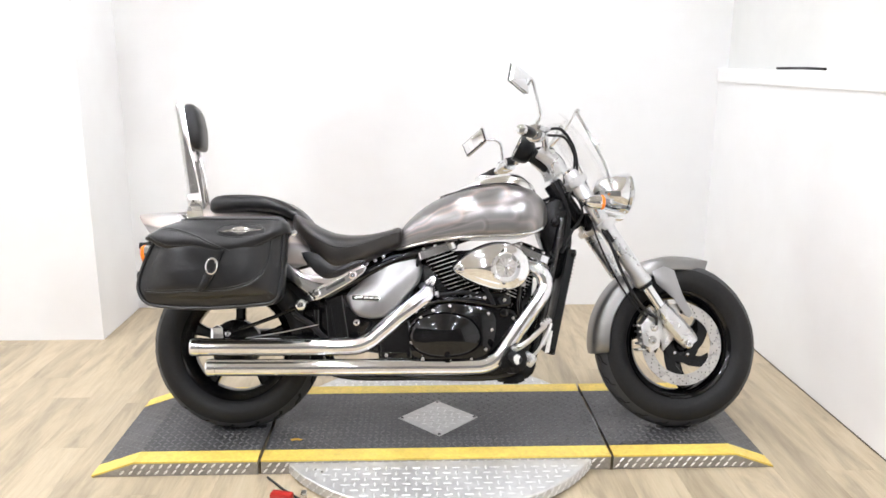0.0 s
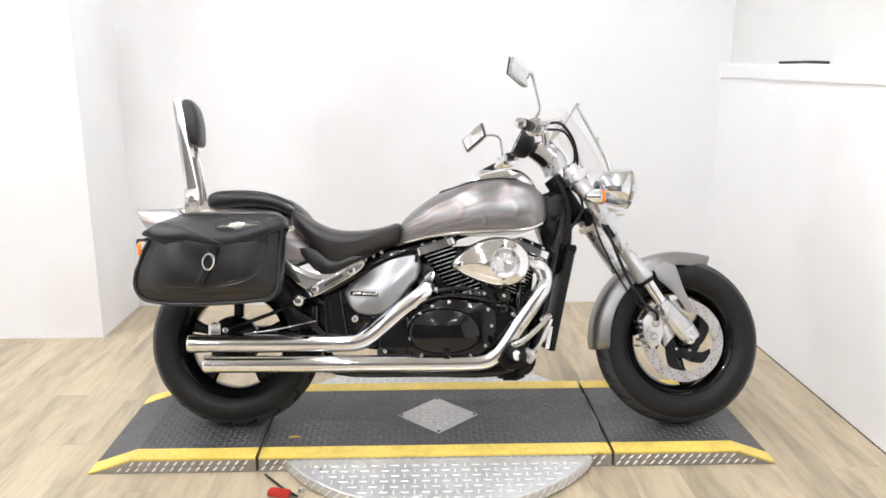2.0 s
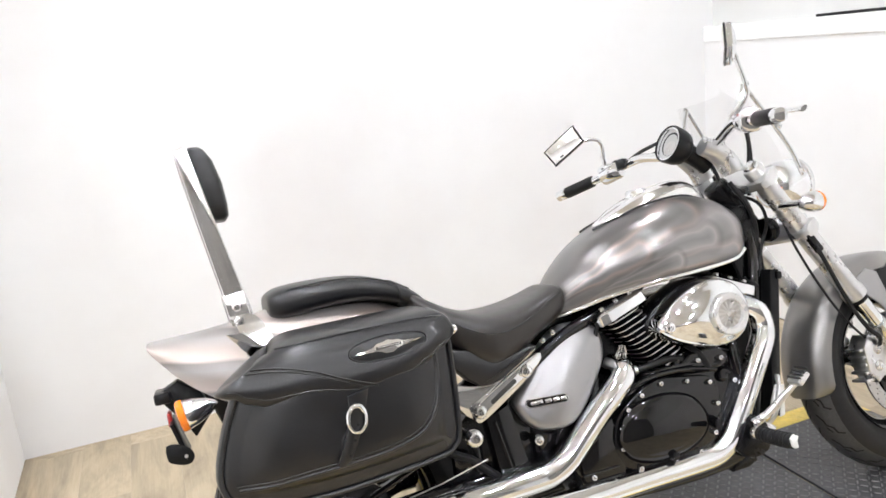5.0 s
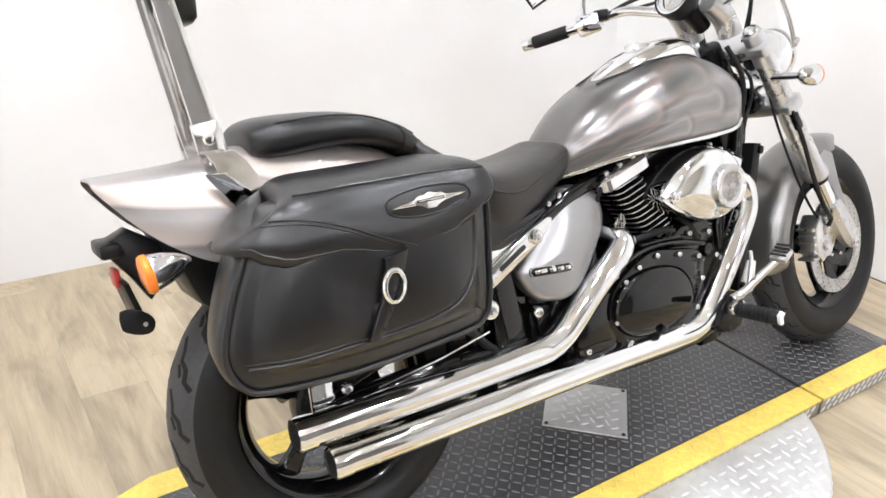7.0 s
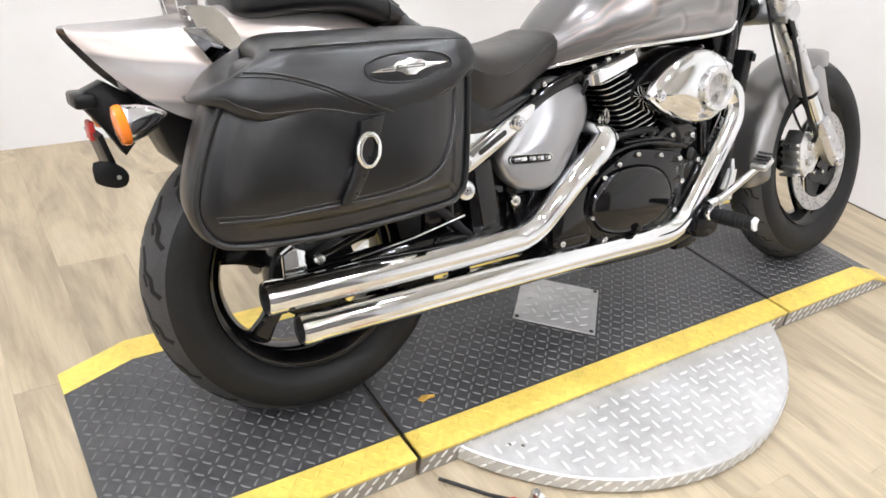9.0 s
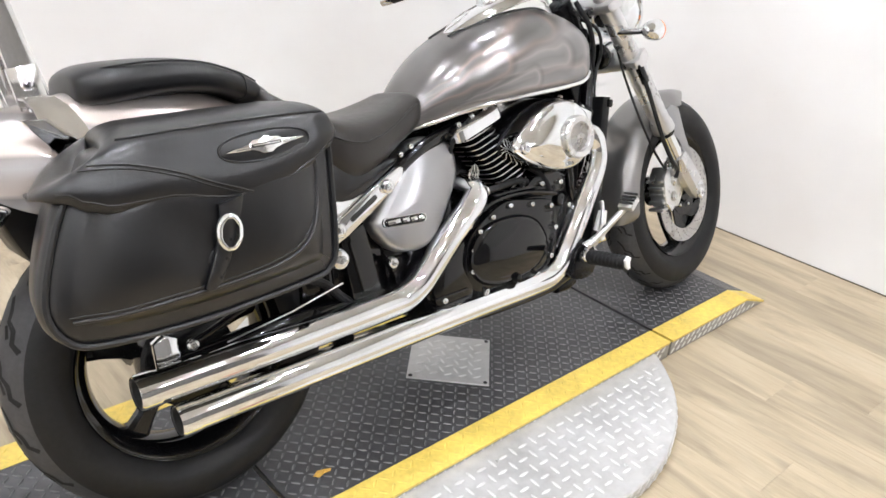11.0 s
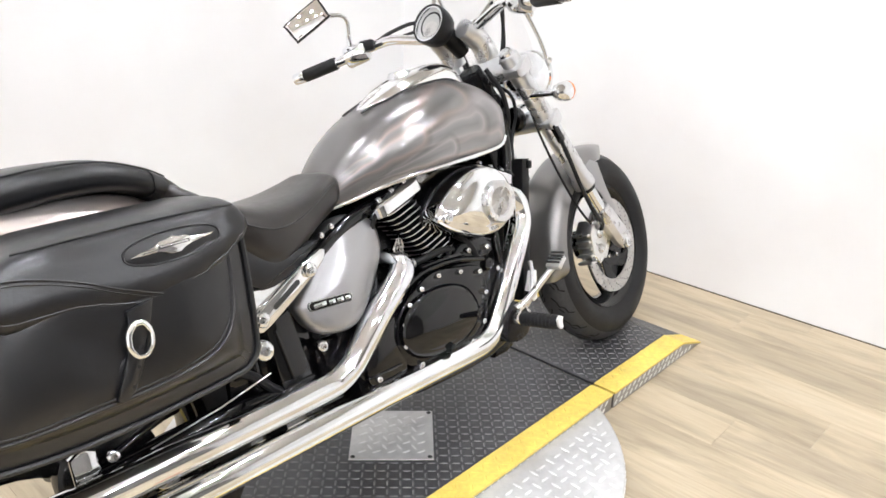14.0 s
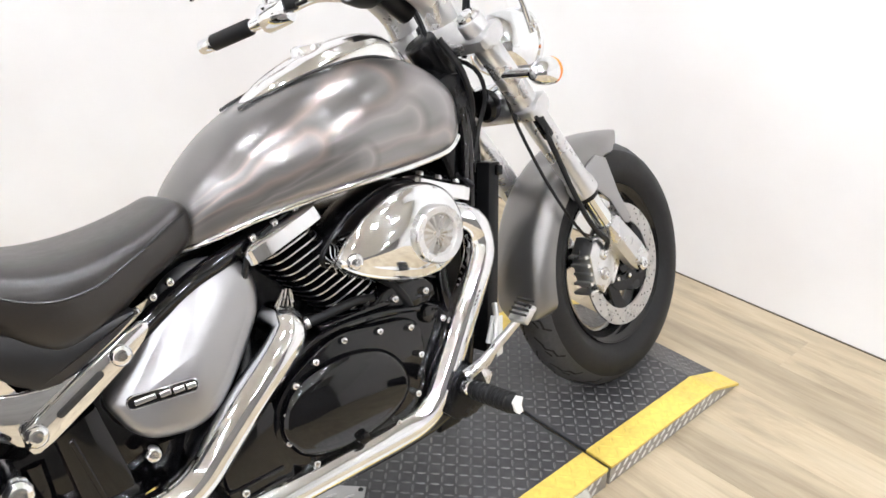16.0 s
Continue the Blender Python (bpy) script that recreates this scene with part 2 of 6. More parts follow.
PIPING = leather_mat("leather_piping", (0.007, 0.007, 0.008), 0.34)
FLAME = flame_paint("flame_paint", 0.86)
FENDERPAINT = tail_paint()
GUARDPAINT = noisy("guard_paint", (0.25, 0.242, 0.238), 0.32, 0.82, 0.12, scale=3, amount=0.06, rvar=0.02)
BRUSHED = noisy("brushed_chrome", (0.86, 0.86, 0.86), 0.11, 1.0, scale=9, amount=0.06, rvar=0.05)
FORKSILVER = noisy("fork_silver", (0.64, 0.64, 0.645), 0.29, 0.85, 0.2, scale=12, amount=0.06, rvar=0.05)
RUBBER = rubber_mat()
TREAD = noisy("dusty_tread", (0.040, 0.040, 0.043), 0.58, scale=18, amount=0.35, bumps=0.2, bscale=260, dist=0.001)
GROOVE = noisy("groove_black", (0.006, 0.006, 0.006), 0.9, scale=30, amount=0.3)
AMBER = noisy("amber_lens", (0.90, 0.22, 0.01), 0.15, coat=0.5, scale=30, amount=0.12)
RED = noisy("red_plastic", (0.42, 0.022, 0.016), 0.35, scale=20, amount=0.15)
WHITEPLATE = noisy("white_label", (0.75, 0.75, 0.73), 0.5, scale=40, amount=0.06)
GLASS = clear_mat("lens_glass", (0.97, 0.97, 0.97))
SCREEN = thin_mat("screen_acrylic", (0.985, 0.984, 0.984))
MIRROR = noisy("mirror_glass", (0.92, 0.92, 0.92), 0.02, 1.0, scale=4, amount=0.02, rvar=0.01)
DIAL = noisy("dial_face", (0.42, 0.42, 0.41), 0.4, scale=30, amount=0.1)
DISCSTEEL = noisy("brake_steel", (0.50, 0.49, 0.475), 0.30, 1.0, scale=30, amount=0.1)
DARKPLATE = noisy("dark_tread_plate", (0.084, 0.084, 0.087), 0.40, 0.35, scale=7, amount=0.30, bumps=0.1, bscale=200, rvar=0.10)
SILVERPLATE = noisy("aluminium_tread_plate", (0.60, 0.595, 0.585), 0.40, 0.5, scale=5, amount=0.18, bumps=0.08, bscale=220, rvar=0.12)
WORNLUG = noisy("worn_lug_steel", (0.175, 0.175, 0.178), 0.42, 0.5, scale=9, amount=0.4, rvar=0.1)
SIDEPLATE = noisy("side_tread_plate", (0.36, 0.35, 0.34), 0.36, 0.75, scale=14, amount=0.22, rvar=0.1)
BRIGHTLUG = noisy("bright_lug", (0.80, 0.80, 0.79), 0.36, 0.5, scale=30, amount=0.10)
YELLOW = noisy("safety_yellow_paint", (0.78, 0.58, 0.125), 0.42, scale=11, amount=0.20, bumps=0.08, bscale=150, rvar=0.1)
STEELDARK = noisy("dark_steel", (0.05, 0.05, 0.05), 0.5, 0.6, scale=15, amount=0.3)
WALLWHITE = wall_mat("white_wall_paint", (0.87, 0.87, 0.868), (0.80, 0.783, 0.775))
UPPERWALL = noisy("grey_wall_paint", (0.74, 0.74, 0.72), 0.8, scale=0.9, amount=0.04, bumps=0.06, bscale=180, dist=0.001)
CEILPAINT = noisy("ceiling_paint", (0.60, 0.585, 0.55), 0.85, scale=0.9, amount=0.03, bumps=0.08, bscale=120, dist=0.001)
CAPWHITE = noisy("white_gloss_trim", (0.88, 0.88, 0.87), 0.35, scale=3, amount=0.02)
# tone of the unseen south wall, dark so that chrome and black reflect dark
REFLECTWALL = noisy("dark_reflected_wall", (0.17, 0.163, 0.152), 0.7, scale=1.2, amount=0.3, bumps=0.06, bscale=150, dist=0.001)
SUBFLOOR = noisy("subfloor", (0.10, 0.08, 0.06), 0.8, scale=5, amount=0.2)
OAK = wood_mat()
LAMP = glow_mat("lamp_glow", (0.95, 0.975, 1.05), LAMP_WATTS)

# ---- mesh helpers ----


def part(name, bm, mat, parent=None, label="", smooth=True, angle=38, m=None):
    """Links a bmesh as one mesh object, under a thing or part if one is given."""
    if m is not None:
        bm.transform(m)
    bmesh.ops.recalc_face_normals(bm, faces=bm.faces)
    me = bpy.data.meshes.new(name)
    bm.to_mesh(me)
    bm.free()
    if smooth:
        me.polygons.foreach_set("use_smooth", [True] * len(me.polygons))
        me.set_sharp_from_angle(angle=radians(angle))
    me.materials.append(mat)
    ob = new(name, me)
    if parent is not None:
        ob.parent = parent
    if label:
        tagged(ob, label)
    return ob


def V(*a):
    return Vector(a)


def ring(bm, pts):
    return [bm.verts.new(p) for p in pts]


def bridge(bm, a, b, closed=True):
    n = len(a)
    for i in range(n if closed else n - 1):
        j = (i + 1) % n
        try:
            bm.faces.new((a[i], a[j], b[j], b[i]))
        except ValueError:
            pass


def loft(rings, bm=None, closed=True, cap=True):
    """A skin over a row of point rings."""
    bm = bm or bmesh.new()
    made = [ring(bm, r) for r in rings]
    for a, b in zip(made, made[1:]):
        bridge(bm, a, b, closed)
    if cap and closed:
        bm.faces.new(made[0])
        bm.faces.new(made[-1])
    return bm


def spline(pts, n):
    """Catmull-Rom points through pts, n to a span."""
    P = [Vector(p) for p in pts]
    P = [P[0] * 2 - P[1]] + P + [P[-1] * 2 - P[-2]]
    out = []
    for i in range(1, len(P) - 2):
        for k in range(n):
            t = k / n
            a, b, c, d = P[i - 1], P[i], P[i + 1], P[i + 2]
            out.append(0.5 * (2 * b + (c - a) * t + (2 * a - 5 * b + 4 * c - d) * t * t + (3 * b - a - 3 * c + d) * t ** 3))
    out.append(P[-2].copy())
    return out


def closed_spline(pts, n):
    P = [Vector(p) for p in pts]
    k = len(P)
    out = []
    for i in range(k):
        a, b, c, d = P[i - 1], P[i], P[(i + 1) % k], P[(i + 2) % k]
        for j in range(n):
            t = j / n
            out.append(0.5 * (2 * b + (c - a) * t + (2 * a - 5 * b + 4 * c - d) * t * t + (3 * b - a - 3 * c + d) * t ** 3))
    return out


def tube(pts, r, seg=14, bm=None, cap=True, smooth=0, flat=1.0):
    """A round tube along points; r is one radius or one for each point."""
    P = [Vector(p) for p in pts]
    if smooth:
        rr = r if isinstance(r, (list, tuple)) else [r] * len(P)
        R3 = spline([V(x, 0, 0) for x in rr], smooth)
        P = spline(P, smooth)
        r = [q.x for q in R3]
    rs = r if isinstance(r, (list, tuple)) else [r] * len(P)
    up = None
    rings = []
    for i, p in enumerate(P):
        d = (P[min(i + 1, len(P) - 1)] - P[max(i - 1, 0)]).normalized()
        if up is None:
            up = d.orthogonal().normalized()
        up = (up - d * up.dot(d)).normalized()
        side = d.cross(up)
        rings.append([p + rs[i] * (math.cos(a) * up + flat * math.sin(a) * side) for a in (2 * math.pi * k / seg for k in range(seg))])
    return loft(rings, bm, True, cap)


def cyl(p0, p1, r0, r1=None, seg=20, bm=None, edge=0.0):
    """A cylinder or cone between two points, with a rounded rim of the size edge."""
    p0, p1 = Vector(p0), Vector(p1)
    r1 = r0 if r1 is None else r1
    d = (p1 - p0).normalized()
    if edge:
        return tube([p0, p0 + d * edge * 0.3, p0 + d * edge, p1 - d * edge, p1 - d * edge * 0.3, p1], [r0 - edge, r0 - edge * 0.3, r0, r1, r1 - edge * 0.3, r1 - edge], seg, bm)
    return tube([p0, p1], [r0, r1], seg, bm)


def lathe(profile, c, axis=(0, 1, 0), seg=64, bm=None, closed=False):
    """Turns (radius, offset along the axis) pairs round an axis through c."""
    c, a = Vector(c), Vector(axis).normalized()
    u = a.orthogonal().normalized()
    w = a.cross(u)
    bm = bm or bmesh.new()
    rows = []
    for k in range(seg):
        t = 2 * math.pi * k / seg
        rows.append(ring(bm, [c + a * o + r * (math.cos(t) * u + math.sin(t) * w) for r, o in profile]))
    for i in range(seg):
        p, q = rows[i], rows[(i + 1) % seg]
        bridge(bm, p, q, closed)
    if not closed:
        bmesh.ops.remove_doubles(bm, verts=bm.verts, dist=1e-5)
    return bm


def box(c, s, bm=None, edge=0.0, rot=None):
    """A box with bevelled edges about the centre c."""
    bm = bm or bmesh.new()
    b2 = bmesh.new()
    bmesh.ops.create_cube(b2, size=1)
    bmesh.ops.scale(b2, vec=s, verts=b2.verts)
    if edge:
        bmesh.ops.bevel(b2, geom=b2.edges[:], offset=edge, segments=2, profile=0.5, affect="EDGES")
    mt = Matrix.Translation(c) @ (rot.to_4x4() if rot is not None else Matrix())
    b2.transform(mt)
    tmp = bpy.data.meshes.new("tmp")
    b2.to_mesh(tmp)
    b2.free()
    bm.from_mesh(tmp)
    bpy.data.meshes.remove(tmp)
    return bm


def inset(poly, d):
    """A closed outline in a plane drawn in by d (outlines run anticlockwise)."""
    n = len(poly)
    out = []
    for i in range(n):
        a, b, c = poly[i - 1], poly[i], poly[(i + 1) % n]
        t = Vector((c[0] - a[0], c[1] - a[1]))
        if t.length < 1e-9:
            out.append((b[0], b[1]))
            continue
        t.normalize()
        out.append((b[0] - t.y * d, b[1] + t.x * d))
    return out


def area2(poly):
    return sum(poly[i - 1][0] * poly[i][1] - poly[i][0] * poly[i - 1][1] for i in range(len(poly)))


def slab(poly, y0, y1, edge=0.006, n=0, bulge=0.0, bm=None, puff=None):
    """An outline in the XZ plane made thick from y0 to y1 with rounded rims; bulge swells its face at y1."""
    if n:
        poly = [(p.x, p.y) for p in closed_spline([V(a, b, 0) for a, b in poly], n)]
    if area2(poly) < 0:
        poly = poly[::-1]
    s = 1 if y1 > y0 else -1
    arc = [radians(a) for a in ((0, 22, 45, 68, 90) if edge > 0.015 else (0, 45, 90))]
    steps = [(y0 + s * edge * (1 - math.cos(a)), edge * (1 - math.sin(a))) for a in arc]
    steps += [(y1 - s * edge * (1 - math.cos(a)), edge * (1 - math.sin(a))) for a in reversed(arc)]
    rings = []
    for y, d in steps:
        q = inset(poly, d) if d else poly
        rings.append([V(a, y, b) for a, b in q])
    bm = bm or bmesh.new()
    made = [ring(bm, r) for r in rings]
    for a, b in zip(made, made[1:]):
        bridge(bm, a, b)
    bm.faces.new(made[0])
    if puff:
        last = made[-1]
        q = inset(poly, edge)
        cx, cz = sum(p[0] for p in q) / len(q), sum(p[1] for p in q) / len(q)
        for k in (0.97, 0.93, 0.88, 0.8, 0.7, 0.58, 0.45, 0.3, 0.15, 0.05):
            xy = [(cx + (a - cx) * k, cz + (b - cz) * k) for a, b in q]
            nxt = ring(bm, [V(a, y1 + s * puff(a, b) * (1 - k ** 9), b) for a, b in xy])
            bridge(bm, last, nxt)
            last = nxt
        bm.faces.new(last)
    elif bulge:
        last = made[-1]
        q = inset(poly, edge)
        cx, cz = sum(p[0] for p in q) / len(q), sum(p[1] for p in q) / len(q)
        for k in (0.96, 0.9, 0.82, 0.73, 0.63, 0.52, 0.4, 0.27, 0.13):
            nxt = ring(bm, [V(cx + (a - cx) * k, y1 + s * bulge * (1 - k * k), cz + (b - cz) * k) for a, b in q])
            bridge(bm, last, nxt)
            last = nxt
        bm.faces.new(last)
    else:
        bm.faces.new(made[-1])
    return bm


def superring(x, y, zb, zt, w, nu=2.4, nl=3.0, seg=36, zw=0.45):
    """One cross-section in the YZ plane at x: widest at the share zw of its height."""
    zm = zb + (zt - zb) * zw
    out = []
    for k in range(seg):
        a = 2 * math.pi * k / seg
        c, s = math.cos(a), math.sin(a)
        n = nu if s >= 0 else nl
        h = (zt - zm) if s >= 0 else (zm - zb)
        out.append(V(x, y + w * math.copysign(abs(c) ** (2 / n), c), zm + h * math.copysign(abs(s) ** (2 / n), s)))
    return out


def stations(rows, n):
    """Smooth rows of numbers along their first entry."""
    cols = list(zip(*rows))
    out = []
    for i in range(len(rows) - 1):
        for k in range(n):
            t = k / n
            row = []
            for c in cols:
                a, b, d, e = c[max(i - 1, 0)], c[i], c[i + 1], c[min(i + 2, len(c) - 1)]
                row.append(0.5 * (2 * b + (d - a) * t + (2 * a - 5 * b + 4 * d - e) * t * t + (3 * b - a - 3 * d + e) * t ** 3))
            out.append(row)
    out.append(list(rows[-1]))
    return out


def bolt(p, r, h, axis=(0, -1, 0), bm=None):
    """A domed cap bolt with a hexagon socket ring."""
    p, a = Vector(p), Vector(axis).normalized()
    return tube([p, p + a * h * 0.6, p + a * h * 0.9, p + a * h, p + a * h, p + a * h * 0.5], [r, r, r * 0.82, r * 0.6, r * 0.45, r * 0.42], 12, bm)


def bolts(name, places, r, h, axis, mat, parent, m=None):
    """Separate cap bolts, one object each."""
    for q in places:
        part(name, bolt(q, r, h, axis), mat, parent, m=m)


def skin_of(bm):
    """A search tree over a finished skin, to lay seams and fittings on it."""
    bm.normal_update()
    return BVHTree.FromBMesh(bm)


def onto(tree, pts, lift):
    """The points (x, z) laid on the skin as seen from the right side, raised by lift."""
    out = []
    for x, z in pts:
        p, n, i, d = tree.ray_cast(V(x, -1.0, z), V(0, 1, 0))
        if p is not None:
            if n.y > 0:
                n = -n
            out.append(p + n * lift)
    return out


def seat_on(tree, x, z, soft=0.6):
    """A frame on the skin whose -y looks out along the surface."""
    p, n, i, d = tree.ray_cast(V(x, -1.0, z), V(0, 1, 0))
    if n.y > 0:
        n = -n
    n = (n * soft + V(0, -1, 0) * (1 - soft)).normalized()
    yy = -n
    xx = (V(1, 0, 0) - yy * yy.x).normalized()
    zz = xx.cross(yy)
    m = Matrix((xx, yy, zz)).transposed().to_4x4()
    m.translation = p
    return m


# ---- the room ----
WX, WY, CEIL = 1.62, 1.62, 3.1
PILX, PILY = -1.70, 1.08
WEST, SOUTH = -4.6, -5.2


def structure(name, bm, mat, label, category):
    return tagged(part(name, bm, mat, smooth=False), label, category, kind="structure")


structure("wall_north", box(((PILX + WX + 0.3) / 2, WY + 0.08, CEIL / 2), (WX + 0.3 - PILX, 0.16, CEIL)), WALLWHITE, "plain white painted wall behind the motorcycle", "wall")
structure("wall_pillar", box(((PILX + WEST) / 2, PILY + 0.4, CEIL / 2), (PILX - WEST, 0.8, CEIL)), WALLWHITE, "white painted wall pier standing forward beside the back wall", "wall")
structure("wall_east", box((WX + 0.12, (WY + SOUTH) / 2, 0.65), (0.24, WY - SOUTH, 1.30)), WALLWHITE, "white painted lower wall with a ledge on top", "wall")
structure("wall_east_upper", box((WX + 0.10, (WY + SOUTH) / 2, (1.375 + CEIL) / 2), (0.1, WY - SOUTH, CEIL - 1.375)), UPPERWALL, "pale grey painted upper wall set back above a ledge", "wall")
structure("baseboard", box((WX - 0.002, (WY + SOUTH) / 2, 0.002), (0.004, WY - SOUTH, 0.004)), SUBFLOOR, "thin dark gap between floor boards and wall", "baseboard")
structure("trim", box((WX + 0.115, (WY + SOUTH) / 2, 1.3375), (0.25, WY - SOUTH, 0.075), edge=0.006), CAPWHITE, "white gloss capping board along the wall ledge", "trim")
# unseen closing walls: the white west brightens reflections, the dark south deepens them
structure("wall_west", box((WEST - 0.08, (PILY + SOUTH) / 2, CEIL / 2), (0.16, PILY - SOUTH, CEIL)), WALLWHITE, "plain white painted side wall", "wall")
structure("wall_south", box(((WX + WEST) / 2, SOUTH - 0.08, CEIL / 2), (WX - WEST + 0.5, 0.16, CEIL)), REFLECTWALL, "unseen wall opposite the motorcycle, dark grey to darken its reflections", "wall")
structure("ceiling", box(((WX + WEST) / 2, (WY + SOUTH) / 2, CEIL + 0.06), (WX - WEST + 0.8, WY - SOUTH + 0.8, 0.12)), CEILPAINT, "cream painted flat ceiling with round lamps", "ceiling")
FLOOR = structure("floor", box(((WX + WEST) / 2, (WY + SOUTH) / 2, -0.06), (WX - WEST + 0.4, WY - SOUTH + 0.4, 0.10)), SUBFLOOR, "pale washed oak laminate floor of long boards", "floor")


def ceiling_lamp():
    e = tagged(new("ceiling_lamp"), "round white recessed ceiling lamp, switched on", "lamp", "ceiling lamps")
    part("bezel", lathe([(0.053, 0), (0.070, 0.0), (0.074, 0.006), (0.074, 0.014), (0.053, 0.014), (0.053, 0)], (0, 0, -0.014), (0, 0, 1), 24), CAPWHITE, e)
    part("diffuser", cyl((0, 0, -0.008), (0, 0, -0.004), 0.052, seg=24), LAMP, e)
    return e


first = None
for ly in (-4.3, -3.05, -1.8, -0.55, 0.70):
    for lx in (-3.5, -2.1, -0.7, 0.7):
        if first is None:
            first = ceiling_lamp()
            first.location = (lx, ly, CEIL)
        else:
            copy_thing(first, pose(lx, ly, CEIL))

# ---- the turntable and the ramp platform ----
TOP, HALF = 0.055, 0.315
SEAMS, BENDS, TIPS = (-0.633, 0.607), (-1.063, 1.05), (-1.212, 1.188)
STRIPE = 0.074


def ztop(x):
    e = 0 if x < 0 else 1
    return TOP if abs(x) <= abs(BENDS[e]) else TOP - (TOP - 0.006) * (x - BENDS[e]) / (TIPS[e] - BENDS[e])


def lug_mesh(spots, length=0.026, wide=0.0075, high=0.0016, flat=None):
    """Raised lugs of a tread plate: spots are (point, direction along, direction across, normal)."""
    verts, faces = [], []
    for p, u, v, n in spots:
        i = len(verts)
        for k in range(8):
            a = 2 * math.pi * k / 8
            verts.append(p + u * (math.cos(a) * length / 2) + v * (math.sin(a) * wide / 2))
        for k in range(8):
            a = 2 * math.pi * k / 8
            verts.append(p + u * (math.cos(a) * length * 0.36) + v * (math.sin(a) * wide * 0.24) + n * high)
        for k in range(8):
            j = (k + 1) % 8
            faces.append((i + k, i + j, i + 8 + j, i + 8 + k))
        faces.append(tuple(i + 8 + k for k in range(8)))
    me = bpy.data.meshes.new("lugs")
    me.from_pydata([tuple(v) for v in verts], [], faces)
    bm = bmesh.new()
    bm.from_mesh(me)
    bpy.data.meshes.remove(me)
    return bm


def tread_spots(x0, x1, y0, y1, zf, pitch=0.030, keep=lambda x, y: True, turn=0.0):
    out = []
    n = 0
    nx, ny = int((x1 - x0) / pitch), int((y1 - y0) / pitch)
    for i in range(nx):
        for j in range(ny):
            x, y = x0 + (i + 0.5) * (x1 - x0) / nx, y0 + (j + 0.5) * (y1 - y0) / ny
            if not keep(x, y):
                continue
            a = radians(45 if (i + j) % 2 else -45) + turn
            sl = (zf(x + 0.001) - zf(x - 0.001)) / 0.002
            nrm = V(-sl, 0, 1).normalized()
            u = V(math.cos(a), math.sin(a), math.cos(a) * sl).normalized()
            out.append((V(x, y, zf(x)), u, nrm.cross(u), nrm))
    return out


def deck_section(x0, x1, label):
    """One section of the platform: a folded plate with side walls, yellow edge stripes and raised lugs."""
    e = tagged(new("platform_section"), label, "motorcycle platform", "platform sections")
    xs = sorted({x0, x1, *[b for b in BENDS if x0 < b < x1]})
    bm = bmesh.new()
    rows = [ring(bm, [V(x, -HALF + STRIPE, ztop(x)), V(x, HALF - STRIPE, ztop(x)), V(x, HALF - STRIPE, max(0.001, ztop(x) - 0.008)), V(x, -HALF + STRIPE, max(0.001, ztop(x) - 0.008))]) for x in xs]
    for a, b in zip(rows, rows[1:]):
        bridge(bm, a, b)
    bm.faces.new(rows[0]), bm.faces.new(rows[-1])
    part("deck_plate", bm, DARKPLATE, e, "dark grey worn steel tread plate", smooth=False)
    inner = 0.163
    keep = (lambda x, y: abs(x) + abs(y) > inner) if x0 < 0 < x1 else (lambda x, y: True)
    tagged(part("tread_pattern", lug_mesh(tread_spots(x0 + 0.006, x1 - 0.006, -HALF + STRIPE + 0.004, HALF - STRIPE - 0.004, ztop, 0.0218, keep), 0.0215, 0.0058, 0.0019), WORNLUG, e, "raised diagonal lugs, worn bright"), kind="stuff")
    for s in (-1, 1):
        bm = bmesh.new()
        rows = [ring(bm, [V(x, s * (HALF - STRIPE), ztop(x) + 0.0012), V(x, s * HALF, ztop(x) + 0.0012), V(x, s * HALF, max(0.0005, ztop(x) - 0.006)), V(x, s * (HALF - STRIPE), max(0.0005, ztop(x) - 0.006))]) for x in xs]
        for a, b in zip(rows, rows[1:]):
            bridge(bm, a, b)
        bm.faces.new(rows[0]), bm.faces.new(rows[-1])
        st = part("edge_stripe", bm, YELLOW, e, "scuffed yellow safety stripe", smooth=False)
        tagged(part("stripe_tread", lug_mesh(tread_spots(x0 + 0.006, x1 - 0.006, *sorted((s * (HALF - STRIPE + 0.004), s * (HALF - 0.004))), lambda x: ztop(x) + 0.0012, 0.0255), high=0.0011), YELLOW, st), kind="stuff")
        bm = bmesh.new()
        rows = [ring(bm, [V(x, s * (HALF - 0.002), 0.001), V(x, s * (HALF - 0.002), max(0.0015, ztop(x) - 0.0065)), V(x, s * (HALF - 0.010), max(0.0015, ztop(x) - 0.0065)), V(x, s * (HALF - 0.010), 0.001)]) for x in xs]
        for a, b in zip(rows, rows[1:]):
            bridge(bm, a, b)
        bm.faces.new(rows[0]), bm.faces.new(rows[-1])
        sw = part("side_plate", bm, SIDEPLATE, e, "bright aluminium tread plate side", smooth=False)
        spots = []
        k = int((x1 - x0 - 0.02) / 0.03)
        for i in range(k):
            for j in range(2):
                x = x0 + 0.014 + 0.03 * i + (0.015 if j else 0)
                z = 0.014 + 0.022 * j
                if z + 0.012 < ztop(x) - 0.006:
                    a = radians(45)
                    u = V(math.cos(a), 0, math.sin(a))
                    spots.append((V(x, s * (HALF - 0.002), z), u, u.cross(V(0, s, 0)), V(0, s, 0)))
        tagged(part("side_tread", lug_mesh(spots, 0.024, 0.008, 0.002), BRIGHTLUG, sw), kind="stuff")
    return e


G = 0.006
mid_deck = deck_section(SEAMS[0] + G, SEAMS[1] - G, "dark tread plate platform section with yellow edges, silver diamond inset")
deck_section(TIPS[0], SEAMS[0] - G, "dark tread plate ramp section with yellow edges under the rear wheel")
